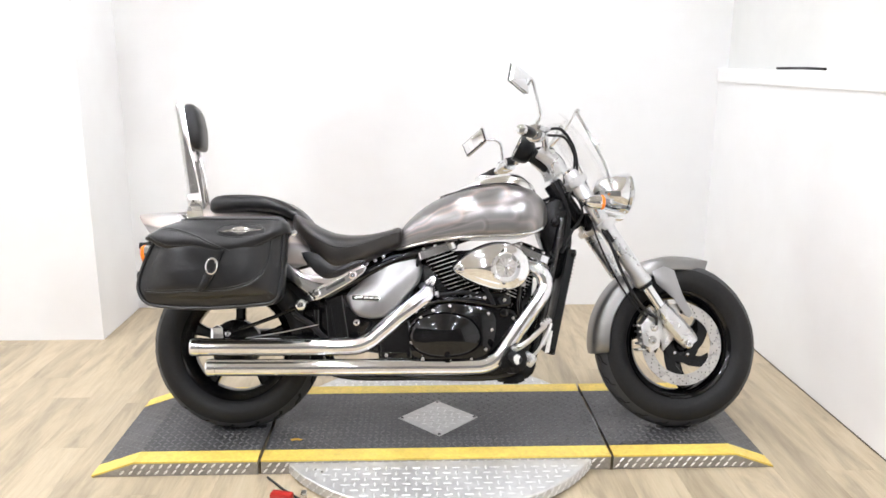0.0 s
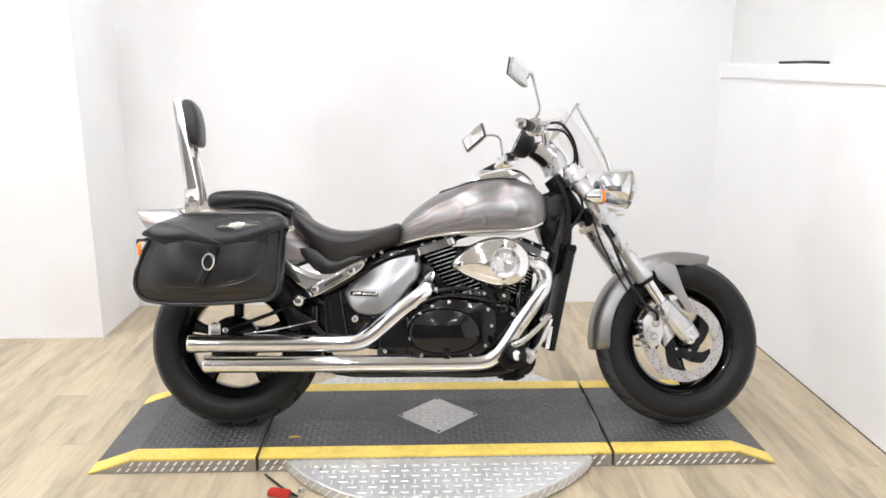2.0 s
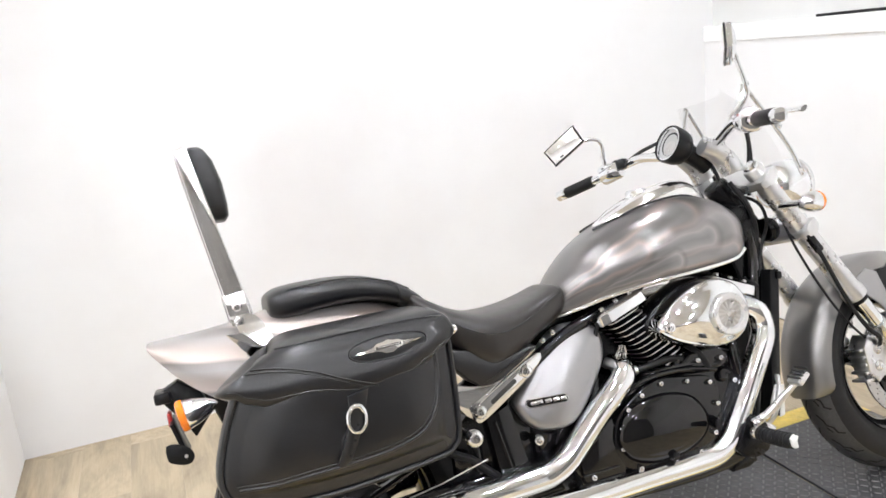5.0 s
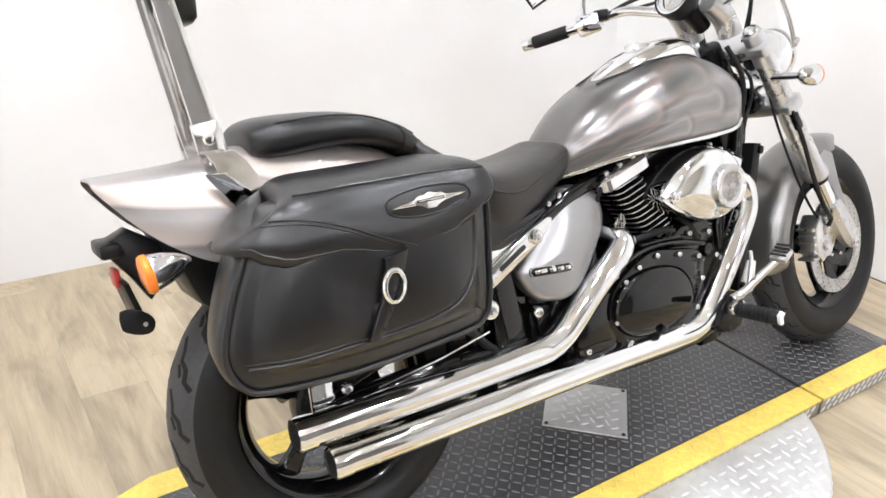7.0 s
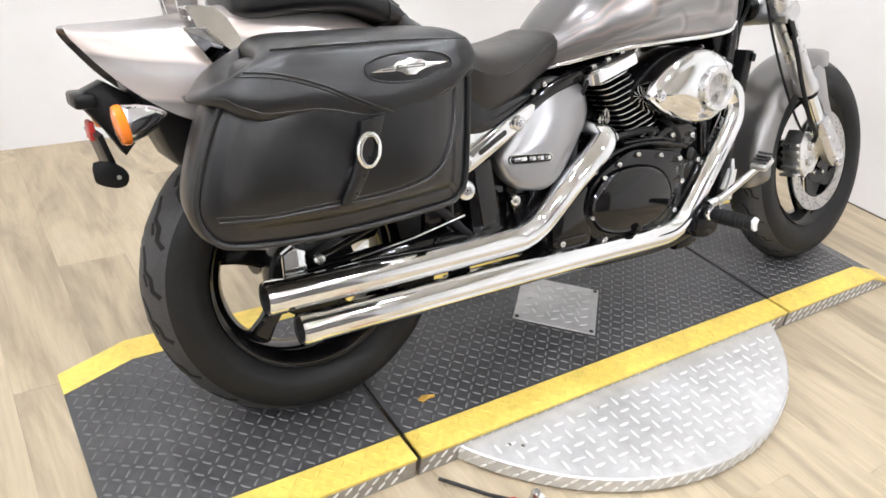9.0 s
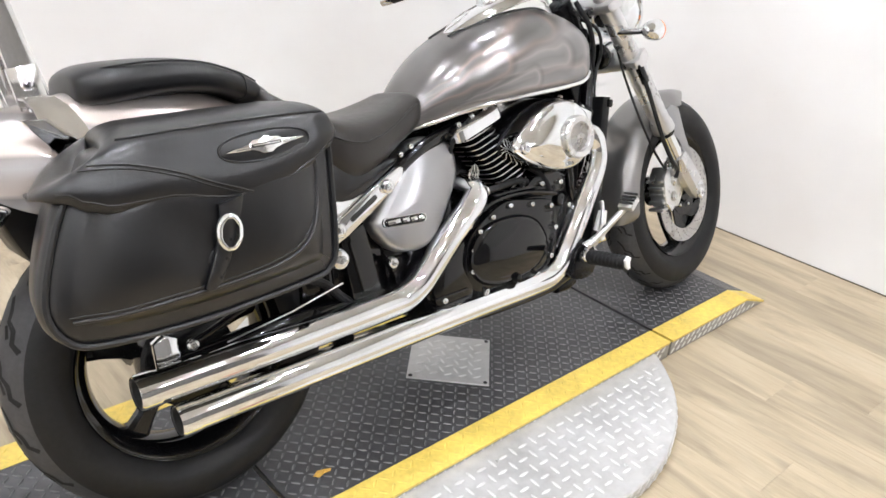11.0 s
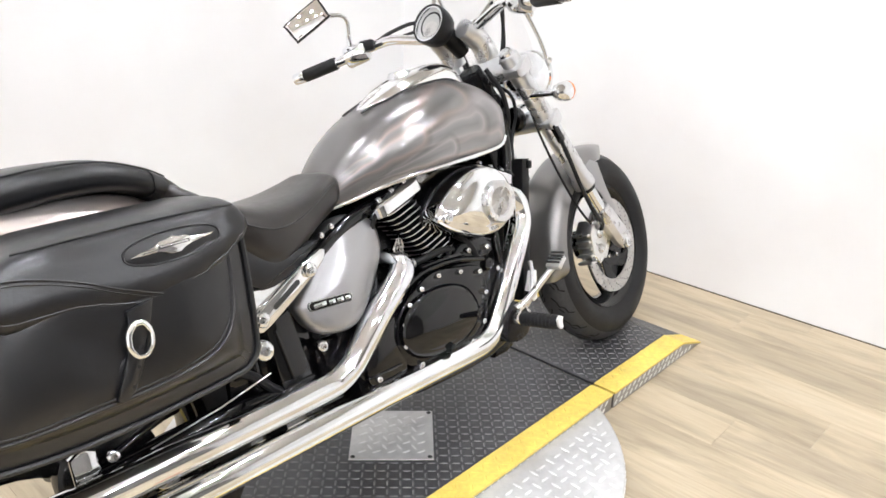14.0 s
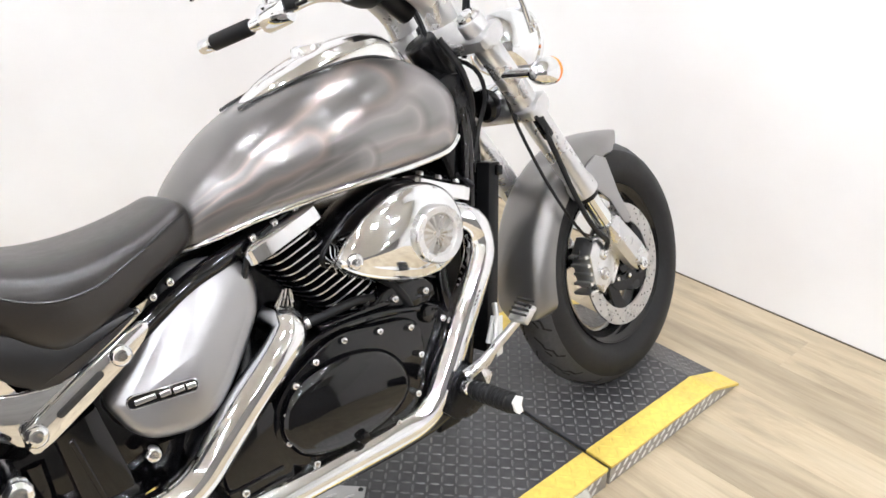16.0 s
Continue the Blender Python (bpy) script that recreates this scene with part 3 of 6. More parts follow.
deck_section(SEAMS[1] + G, TIPS[1], "dark tread plate ramp section with yellow edges under the front wheel")

bm = bmesh.new()
d = 0.155
lo, hi = TOP + 0.0005, TOP + 0.0035
a = ring(bm, [V(-d, 0, lo), V(0, -d, lo), V(d, 0, lo), V(0, d, lo)])
b = ring(bm, [V(-d + 0.002, 0, hi), V(0, -d + 0.002, hi), V(d - 0.002, 0, hi), V(0, d - 0.002, hi)])
bridge(bm, a, b), bm.faces.new(b), bm.faces.new(a)
dia = part("diamond_plate", bm, SILVERPLATE, mid_deck, "silver diamond-shaped aluminium cover plate", smooth=False)
tagged(part("plate_tread", lug_mesh(tread_spots(-0.15, 0.15, -0.15, 0.15, lambda x: hi, 0.027, lambda x, y: abs(x) + abs(y) < 0.135, radians(30))), BRIGHTLUG, dia), kind="stuff")
for px, py in ((-0.14, 0), (0.14, 0), (0, 0.14), (0, -0.14)):
    part("screw", bolt((px, py, hi - 0.001), 0.006, 0.003, (0, 0, 1)), STEELDARK, dia)

DISC_R, DISC_Z = 0.616, 0.042
table = tagged(new("turntable"), "round silver aluminium tread plate turntable under the platform", "turntable")
part("table_plate", lathe([(0, 0.0), (DISC_R - 0.004, 0.0), (DISC_R, -0.003), (DISC_R, -0.036), (DISC_R - 0.006, -0.036), (DISC_R - 0.006, -0.008), (0, -0.008)], (0, 0, DISC_Z), (0, 0, 1), 128), SILVERPLATE, table, angle=25)
tagged(part("table_tread", lug_mesh(tread_spots(-DISC_R, DISC_R, -DISC_R, DISC_R, lambda x: DISC_Z, 0.034, lambda x, y: x * x + y * y < (DISC_R - 0.02) ** 2 and abs(y) > HALF + 0.012, radians(45)), 0.030, 0.0085, 0.002), BRIGHTLUG, table), kind="stuff")
spots = []
for k in range(110):
    for j in (0.013, 0.030):
        a = 2 * math.pi * (k + (0.5 if j > 0.02 else 0)) / 110
        nrm = V(math.cos(a), math.sin(a), 0)
        u = (V(-math.sin(a), math.cos(a), 0) + V(0, 0, 1)).normalized()
        spots.append((nrm * DISC_R + V(0, 0, j), u, nrm.cross(u), nrm))
tagged(part("rim_tread", lug_mesh(spots, 0.022, 0.007, 0.002), BRIGHTLUG, table), kind="stuff")
for k in range(10):
    a = radians(-90 + (k - 4.5) * 13.5)
    part("screw", bolt((0.555 * math.cos(a), 0.555 * math.sin(a), DISC_Z), 0.0050, 0.002, (0, 0, 1)), SATIN, table)
    if k % 3 == 0:
        part("screw", bolt((0.9 * math.cos(a) * 0.55, -0.36, DISC_Z), 0.0050, 0.002, (0, 0, 1)), SATIN, table)
latch = tagged(new("turntable_lock"), "red plastic foot pedal with a dark steel lever beside the turntable", "lock pedal")
part("pedal", box((-0.53, -0.475, 0.014), (0.075, 0.035, 0.022), edge=0.007, rot=Euler((0, 0, radians(-14))).to_matrix()), RED, latch)
part("lever", tube([(-0.60, -0.345, 0.008), (-0.53, -0.43, 0.008), (-0.47, -0.49, 0.010)], 0.004, 8), STEELDARK, latch)
part("bracket", box((-0.455, -0.492, 0.018), (0.018, 0.03, 0.035), edge=0.003), SATIN, latch)

# ---- the motorcycle ----
LEAN, STEER = 15.3, 6.0
bike = tagged(new("motorcycle"), "silver and black cruiser motorcycle with ghost flames, leaning on the platform", "motorcycle")
bike.matrix_world = pose(0.0, -0.075, 0.055, 0, 0, -1.2) @ pose(0, 0, 0, -LEAN, 0, 0)
RAX, FAX = V(-0.753, 0, 0.318), V(0.902, 0, 0.314)
AXIS_TOP = V(0.485, 0, 0.95)
AXIS = V(-0.555, 0, 0.832)
ST = Matrix.Translation(AXIS_TOP) @ Matrix.Rotation(radians(STEER), 4, AXIS) @ Matrix.Translation(-AXIS_TOP)


def P(name, bm, mat, parent=None, label="", angle=38, m=None):
    return part(name, bm, mat, parent or bike, label, True, angle, m)


def tyre_bm(c, R, half, rim):
    """A road tyre: rounded tread crown, shoulders, bulged sidewalls and bead."""
    prof = []
    for k in range(13):
        a = -1 + 2 * k / 12
        prof.append((R - 0.030 * abs(a) ** 2.2, a * half * 0.86))
    side = [(R - 0.050, half * 0.97), (R - 0.075, half), (rim + 0.028, half * 0.93), (rim + 0.010, half * 0.80), (rim + 0.004, half * 0.70), (rim - 0.004, half * 0.68)]
    prof = [(r, -o) for r, o in reversed(side)] + prof + side
    return lathe(prof, c, (0, 1, 0), 96)


def tread_bm(c, R, half):
    """The worn, dusty running surface of a tyre."""
    prof = [(R + 0.0004 - 0.030 * abs(a) ** 2.2, a * half * 0.86) for a in (-0.97 + 1.94 * k / 16 for k in range(17))]
    return lathe(prof, c, (0, 1, 0), 96)


def groove_bm(c, R, half, count, fat=1.0):
    """Tread grooves: thin dark zigzag ribs let into the crown, standing a hair proud."""
    bm = bmesh.new()
    def at(a, s):
        r = R - 0.030 * abs(s) ** 2.2 + 0.0014
        return c + V(math.cos(a) * r, s * half * 0.86, math.sin(a) * r)
    def strip(pts, w):
        quads = []
        for i, (a, s) in enumerate(pts):
            b, p = pts[min(i + 1, len(pts) - 1)], pts[max(i - 1, 0)]
            da, ds = (b[0] - p[0]) * R, (b[1] - p[1]) * half * 0.86
            ln = math.hypot(da, ds) or 1
            ox, oy = -ds / ln * w, da / ln * w
            quads.append((bm.verts.new(at(a + ox / R, s + oy / (half * 0.86))), bm.verts.new(at(a - ox / R, s - oy / (half * 0.86)))))
        for q, p in zip(quads, quads[1:]):
            bm.faces.new((q[0], p[0], p[1], q[1]))
    for k in range(count):
        a0 = 2 * math.pi * k / count
        st = 2 * math.pi / count
        for s in (-1, 1):
            off = 0 if s < 0 else st / 2
            strip([(a0 + off, s * 0.12), (a0 + off + st * 0.25, s * 0.34), (a0 + off + st * 0.42, s * 0.36), (a0 + off + st * 0.55, s * 0.60), (a0 + off + st * 0.78, s * 0.64), (a0 + off + st * 0.9, s * 0.86)], 0.0056 * fat)
            strip([(a0 + off + st * 0.5, s * 0.30), (a0 + off + st * 0.72, s * 0.46)], 0.0046 * fat)
    return bm


def pill(x0, z0, x1, z1, h):
    u = Vector((x1 - x0, z1 - z0))
    L = u.length
    u /= L
    w = Vector((-u.y, u.x))
    out = []
    for k in range(9):
        a = math.pi * (0.5 + k / 8)
        out.append((x0 + u.x * math.cos(a) * h + w.x * math.sin(a) * h, z0 + u.y * math.cos(a) * h + w.y * math.sin(a) * h))
    for k in range(9):
        a = math.pi * (-0.5 + k / 8)
        out.append((x1 + u.x * math.cos(a) * h + w.x * math.sin(a) * h, z1 + u.y * math.cos(a) * h + w.y * math.sin(a) * h))
    return out


def spoke_bm(c, n, r0, r1, w0, w1, half, twist=0.0, only=0):
    bm = bmesh.new()
    for k in (only,):
        a = 2 * math.pi * k / n + 0.3
        rows = []
        for t in (0, 0.25, 0.5, 0.75, 1.0):
            r = r0 + (r1 - r0) * t
            w = w0 + (w1 - w0) * t + 0.010 * (2 * t - 1) ** 2
            aa = a + twist * t
            rad, tan = V(math.cos(aa), 0, math.sin(aa)), V(-math.sin(aa), 0, math.cos(aa))
            h = half * (1 - 0.25 * t)
            rows.append([c + rad * r + tan * (w * x) + V(0, h * y, 0) for x, y in ((-1, -0.5), (-0.6, -1), (0.6, -1), (1, -0.5), (1, 0.5), (0.6, 1), (-0.6, 1), (-1, 0.5))])
        loft(rows, bm)
    return bm


def rim_bm(c, rim, half, seg=96):
    lip = rim + 0.006
    prof = [(lip, -half), (lip - 0.004, -half - 0.003), (lip - 0.016, -half + 0.004), (lip - 0.026, -half + 0.018), (lip - 0.034, -half * 0.3), (lip - 0.034, half * 0.3),
            (lip - 0.026, half - 0.018), (lip - 0.016, half - 0.004), (lip - 0.004, half + 0.003), (lip, half)]
    prof = prof + [(lip - 0.010, half * 0.8), (lip - 0.014, 0), (lip - 0.010, -half * 0.8)]
    return lathe(prof, c, (0, 1, 0), seg, closed=True)


# rear wheel
rw = P("rear_wheel", rim_bm(RAX, 0.200, 0.060), BLACK, label="gloss black cast wheel rim")
P("tyre", tyre_bm(RAX, 0.316, 0.085, 0.203), RUBBER, rw, "wide black road tyre with zigzag tread")
P("tread", tread_bm(RAX, 0.316, 0.085), TREAD, rw, "dusty grey worn tread")
tagged(P("tread_groove", groove_bm(RAX, 0.316, 0.085, 20), GROOVE, rw), kind="stuff")
for k in range(5):
    P("spoke", spoke_bm(RAX, 5, 0.04, 0.172, 0.020, 0.014, 0.020, only=k), BLACK, rw)
P("hub", lathe([(0, -0.075), (0.03, -0.075), (0.034, -0.06), (0.055, -0.05), (0.06, 0.05), (0.034, 0.06), (0, 0.06)], RAX, (0, 1, 0), 32), SATINBLACK, rw)
P("brake_drum", lathe([(0, -0.092), (0.030, -0.092), (0.034, -0.086), (0.085, -0.080), (0.094, -0.072), (0.096, -0.05), (0.09, -0.02), (0, -0.02)], RAX, (0, 1, 0), 48), SATINBLACK, rw, "black rear brake drum")
bm = bolt(RAX + V(0, -0.115, 0), 0.020, 0.012)
P("axle_nut", bolt(RAX + V(0, -0.128, 0), 0.016, 0.014, bm=bm), CHROME, rw)

# front wheel, fork and steering
fw = P("front_wheel", rim_bm(FAX, 0.197, 0.045), BLACK, label="gloss black cast wheel rim", m=ST)
P("tyre", tyre_bm(FAX, 0.312, 0.066, 0.200), RUBBER, fw, "black road tyre with worn tread", m=ST)
P("tread", tread_bm(FAX, 0.312, 0.066), TREAD, fw, "dusty grey worn tread", m=ST)
tagged(P("tread_groove", groove_bm(FAX, 0.312, 0.066, 22, 0.42), GROOVE, fw, m=ST), kind="stuff")
for k in range(3):
    P("spoke", spoke_bm(FAX, 3, 0.035, 0.172, 0.026, 0.022, 0.018, 0.5, k), BLACK, fw, m=ST)
P("hub", lathe([(0, -0.075), (0.022, -0.075), (0.026, -0.06), (0.040, -0.05), (0.042, 0.05), (0.026, 0.06), (0, 0.06)], FAX, (0, 1, 0), 28), SATINBLACK, fw, m=ST)
bm = lathe([(0.112, -0.0725), (0.153, -0.0725), (0.153, -0.0675), (0.112, -0.0675)], FAX, (0, 1, 0), 96, closed=True)
disc = P("brake_disc", bm, DISCSTEEL, fw, "drilled steel brake disc", m=ST)
bm = bmesh.new()
for k in range(72):
    a = 2 * math.pi * k / 72
    rr = (0.120, 0.128, 0.137, 0.146)[k % 4]
    q = FAX + V(rr * math.cos(a), -0.0729, rr * math.sin(a))
    cyl(q, q + V(0, 0.0008, 0), 0.0024, seg=8, bm=bm)
tagged(P("disc_hole", bm, STEELDARK, fw, m=ST), kind="stuff")
bm = bmesh.new()
for k in range(5):
    a = 2 * math.pi * k / 5
    pts = []
    for t in (0, 0.33, 0.66, 1):
        r = 0.052 + 0.064 * t
        aa = a + 0.75 * t
        pts.append(FAX + V(r * math.cos(aa), -0.066 - 0.003 * t, r * math.sin(aa)))
    rr5 = [0.026, 0.022, 0.021, 0.024]
    rows5 = []
    for p, w5, aa in zip(pts, rr5, (a + 0.75 * t for t in (0, 0.33, 0.66, 1))):
        tn = V(-math.sin(aa + 0.5), 0, math.cos(aa + 0.5))
        rows5.append([p + tn * (w5 * q) + V(0, d5, 0) for q, d5 in ((-1, 0.001), (-0.9, -0.002), (0.9, -0.002), (1, 0.001), (0.9, 0.004), (-0.9, 0.004))])
    loft(rows5, bm)
lathe([(0.030, -0.070), (0.068, -0.070), (0.068, -0.058), (0.030, -0.058)], FAX, (0, 1, 0), 40, bm, closed=True)
P("disc_carrier", bm, SATINBLACK, fw, "black disc carrier", m=ST)
bolts("disc_bolt", [FAX + V(0.043 * math.cos(2 * math.pi * k / 5 + 0.2), -0.070, 0.043 * math.sin(2 * math.pi * k / 5 + 0.2)) for k in range(5)], 0.006, 0.006, (0, -1, 0), CHROME, fw, ST)

FD = V(0.555, 0, -0.832)
FT = V(0.475, 0, 0.952)


def fork_at(s, y):
    return FT + FD * s + V(0, y, 0)


for s in (-1, 1):
    y = s * 0.105
    fk = P("fork_leg", tube([fork_at(0.0, y), fork_at(0.005, y), fork_at(0.16, y), fork_at(0.17, y), fork_at(0.46, y), fork_at(0.475, y), fork_at(0.495, y), fork_at(0.50, y)],
                            [0.025, 0.028, 0.028, 0.0295, 0.0295, 0.034, 0.034, 0.027], 28), FORKSILVER, label="satin silver upside-down fork tube", m=ST)
    P("fork_cap", bolt(fork_at(0.0, y), 0.022, 0.014, -FD), CHROME, fk, m=ST)
    P("fork_seal", cyl(fork_at(0.50, y), fork_at(0.512, y), 0.027, seg=20), PLASTIC, fk, m=ST)
    P("fork_slider", cyl(fork_at(0.51, y), fork_at(0.66, y), 0.0220, seg=20), CHROME, fk, "bright chrome fork slider", m=ST)
    # cast foot, wider to the axle, running ahead of the axle
    e0, e1 = fork_at(0.60, y), V(0.925, y, 0.318)
    fwd = (e1 - e0).normalized()
    sd = V(0, 1, 0).cross(fwd)
    rows = []
    for t, w, h in ((0, 0.026, 0.026), (0.15, 0.030, 0.028), (0.5, 0.034, 0.026), (0.8, 0.036, 0.024), (1.0, 0.028, 0.022)):
        q = e0 + (e1 - e0) * t
        rows.append([q + sd * (w * cx) + V(0, h * cy, 0) for cx, cy in ((-1, -0.4), (-0.6, -1), (0.6, -1), (1, -0.4), (1, 0.4), (0.6, 1), (-0.6, 1), (-1, 0.4))])
    P("fork_foot", loft(rows), FORKSILVER, fk, "cast aluminium fork foot", m=ST)
    P("axle_end", bolt(V(0.905, y + s * 0.018, 0.317), 0.017, 0.012, (0, s, 0)), CHROME, fk, m=ST)
    # fender stay bracket
    P("fender_stay", slab([(0.79, 0.585), (0.835, 0.605), (0.875, 0.590), (0.905, 0.50), (0.940, 0.430), (0.930, 0.412), (0.912, 0.420), (0.865, 0.49), (0.805, 0.54)], s * 0.0845, s * 0.0895, 0.002), SILVER, fk, m=ST)
for z, w in ((0.045, 0.034), (0.235, 0.032)):
    bm = bmesh.new()
    q = FT + FD * z
    sec = []
    for y in (-0.145, -0.135, -0.10, -0.05, 0, 0.05, 0.10, 0.135, 0.145):
        k = 1.0 if abs(y) > 0.07 else 1.35
        if abs(y) > 0.14:
            k = 0.6
        n = V(FD.z, 0, -FD.x)
        c = q + V(0, y, 0) - n * (0.012 if abs(y) < 0.07 else 0)
        sec.append([c + n * (w * k * 1.15 * math.cos(a)) + FD * (0.018 * math.copysign(abs(math.sin(a)) ** 0.5, math.sin(a))) for a in (2 * math.pi * i / 16 for i in range(16))])
    P("triple_clamp", loft(sec), FORKSILVER, label="polished fork clamp", m=ST)
P("steering_head", cyl(V(0.435, 0, 0.93), V(0.545, 0, 0.765), 0.036, seg=20, edge=0.006), SATINBLACK)
# brake caliper with finned body
CALM = ST @ Matrix.Translation((-0.010, 0, 0.028))
cal = P("brake_caliper", slab([(0.745, 0.36), (0.775, 0.395), (0.815, 0.385), (0.83, 0.34), (0.815, 0.275), (0.775, 0.255), (0.75, 0.29)], -0.045, -0.105, 0.008), SATIN, label="silver two-piston brake caliper", m=CALM)
bm = bmesh.new()
for k in range(5):
    z = 0.268 + k * 0.022
    box((0.760 - 0.005 * abs(k - 2), -0.073, z), (0.034, 0.052, 0.009), bm, 0.003)
P("caliper_fin", bm, SATIN, cal, m=CALM)
bolts("caliper_bolt", [(0.79, -0.105, 0.30), (0.795, -0.105, 0.35), (0.80, -0.105, 0.385)], 0.009, 0.008, (0, -1, 0), CHROME, cal, CALM)
for px, pz in ((0.787, 0.303), (0.795, 0.350)):
    P("piston_cap", lathe([(0.0, -0.004), (0.013, -0.004), (0.016, -0.001), (0.016, 0.006)], (px, -0.1065, pz), (0, 1, 0), 24), DISCSTEEL, cal, m=CALM)
P("bleed_nipple", cyl((0.800, -0.085, 0.392), (0.806, -0.088, 0.412), 0.004, 0.003, 10), CHROME, cal, m=CALM)
P("caliper_mount", slab([(0.80, 0.40), (0.83, 0.44), (0.87, 0.40), (0.86, 0.33), (0.82, 0.29)], -0.080, -0.095, 0.004), SATIN, cal, m=ST)
P("brake_hose", tube([(0.575, -0.110, 0.80), (0.596, -0.132, 0.74), (0.628, -0.140, 0.65), (0.664, -0.140, 0.56), (0.705, -0.137, 0.485), (0.750, -0.130, 0.435), (0.785, -0.122, 0.412), (0.792, -0.110, 0.388)], 0.0062, 10, smooth=4), RUBBER, m=ST)
P("hose_bracket", box((0.606, -0.134, 0.715), (0.022, 0.016, 0.065), edge=0.003, rot=Euler((0, radians(-32), 0)).to_matrix()), SATINBLACK, m=ST)
P("speed_cable", tube([(0.55, -0.09, 0.83), (0.575, -0.095, 0.72), (0.635, -0.10, 0.58), (0.705, -0.10, 0.47), (0.775, -0.095, 0.40)], 0.0036, 8, smooth=4), RUBBER, m=ST)


def arch(c, a0, a1, R, w, drop, n=28, thick=0.004, flare=None, rise=None):
    """A mudguard: an arched strip round a wheel with turned-down sides."""
    outer, inner = [], []
    for i in range(n + 1):
        t = i / n
        a = radians(a0 + (a1 - a0) * t)
        rad = V(math.cos(a), 0, math.sin(a))
        ww = w * (flare(t) if flare else 1)
        row, row2 = [], []
        for k in range(17):
            s = -1 + 2 * k / 16
            r = R + (rise(t) if rise else 0) - drop * abs(s) ** 3.2
            y = ww * (math.sin(s * 1.35) / math.sin(1.35))
            row.append(c + rad * r + V(0, y, 0))
            row2.append(c + rad * (r - thick) + V(0, y * 0.94, 0))
        outer.append(row + row2[::-1])
    return loft(outer)


P("front_fender", arch(FAX, 186, 66, 0.334, 0.083, 0.052, n=44, flare=lambda t: (1.0 - 0.80 * (max(0, t - 0.74) / 0.26) ** 1.6) * (1.0 - 0.30 * max(0, 1 - t / 0.05) ** 2), rise=lambda t: 0.014 * (max(0, t - 0.82) / 0.18) ** 2), GUARDPAINT, label="silver front mudguard with faint flames", m=ST)

# frame
fr = P("frame", tube([(0.46, 0, 0.86), (0.30, 0, 0.80), (0.0, 0, 0.70), (-0.30, 0, 0.60), (-0.42, 0, 0.52)], 0.030, 14, smooth=3), SATINBLACK, label="black steel tube frame")
for s in (-1, 1):
    P("down_tube", tube([(0.475, s * 0.03, 0.84), (0.455, s * 0.075, 0.74), (0.40, s * 0.095, 0.50), (0.345, s * 0.095, 0.28), (0.30, s * 0.088, 0.222), (0.22, s * 0.085, 0.206), (-0.10, s * 0.085, 0.204), (-0.36, s * 0.090, 0.212), (-0.44, s * 0.10, 0.28), (-0.45, s * 0.10, 0.45)], 0.017, 12, smooth=4), BLACK, fr)
    P("seat_rail", tube([(0.05, s * 0.075, 0.685), (-0.16, s * 0.095, 0.63), (-0.30, s * 0.11, 0.565), (-0.42, s * 0.118, 0.50)], 0.017, 12, smooth=4), BLACK, fr)
P("neck_cover", slab([(0.37, 0.83), (0.47, 0.86), (0.50, 0.74), (0.485, 0.62), (0.43, 0.56), (0.395, 0.68), (0.375, 0.74)], -0.075, 0.075, 0.014, 3), SATINBLACK, label="black steering neck cover")
P("neck_bolt", bolt((0.435, -0.075, 0.775), 0.017, 0.010), SATINBLACK)

# radiator
rad = P("radiator", slab([(0.478, 0.675), (0.508, 0.67), (0.426, 0.282), (0.396, 0.288)], -0.112, 0.135, 0.005), PLASTIC, label="black slanted radiator with side frames")
for z in (0.0, 1.0):
    q = V(0.498 - 0.085 * z, -0.115, 0.655 - 0.36 * z)
    P("radiator_mount", box(q, (0.018, 0.010, 0.022), edge=0.004, rot=Euler((0, radians(12), 0)).to_matrix()), SATINBLACK, rad)
bm = bmesh.new()
for k in range(26):
    t = (k + 0.5) / 26
    box((0.4995 - 0.083 * t + 0.009, 0, 0.66 - 0.365 * t), (0.004, 0.21, 0.004), bm)
P("radiator_fin", bm, SATINBLACK, rad)

# crankcase, covers, cylinders
case = P("crankcase", slab([(-0.19, 0.22), (-0.22, 0.36), (-0.15, 0.45), (0.02, 0.475), (0.20, 0.475), (0.30, 0.43), (0.32, 0.30), (0.27, 0.205), (0.05, 0.19)], -0.145, 0.16, 0.02, 3), BLACK, label="black engine crankcase")
cov = [(-0.108, 0.365), (-0.085, 0.412), (-0.03, 0.438), (0.05, 0.441), (0.115, 0.418), (0.150, 0.368), (0.143, 0.322), (0.09, 0.290), (0.0, 0.280), (-0.07, 0.297), (-0.10, 0.328)]
P("case_flange", slab([(-0.120, 0.36), (-0.096, 0.413), (-0.04, 0.452), (0.03, 0.477), (0.11, 0.467), (0.188, 0.449), (0.208, 0.40), (0.19, 0.315), (0.13, 0.268), (0.0, 0.258), (-0.08, 0.275), (-0.112, 0.312)], -0.14, -0.166, 0.008, 4), BLACK, case)
P("clutch_cover", slab(cov, -0.158, -0.184, 0.018, 5, bulge=0.014), BLACK, case, "gloss black oval clutch cover")
bolts("cover_bolt", [(x, -0.166, z) for x, z in ((-0.100, 0.336), (-0.094, 0.385), (-0.066, 0.424), (-0.022, 0.450), (0.038, 0.466), (0.112, 0.455), (0.178, 0.438), (0.190, 0.380), (0.168, 0.310), (0.115, 0.274), (0.04, 0.268), (-0.06, 0.278))], 0.0068, 0.010, (0, -1, 0), CHROME, case)
P("cover_notch", cyl((0.030, -0.165, 0.288), (0.030, -0.192, 0.288), 0.013, 0.011, 16, edge=0.003), SATINBLACK, case)
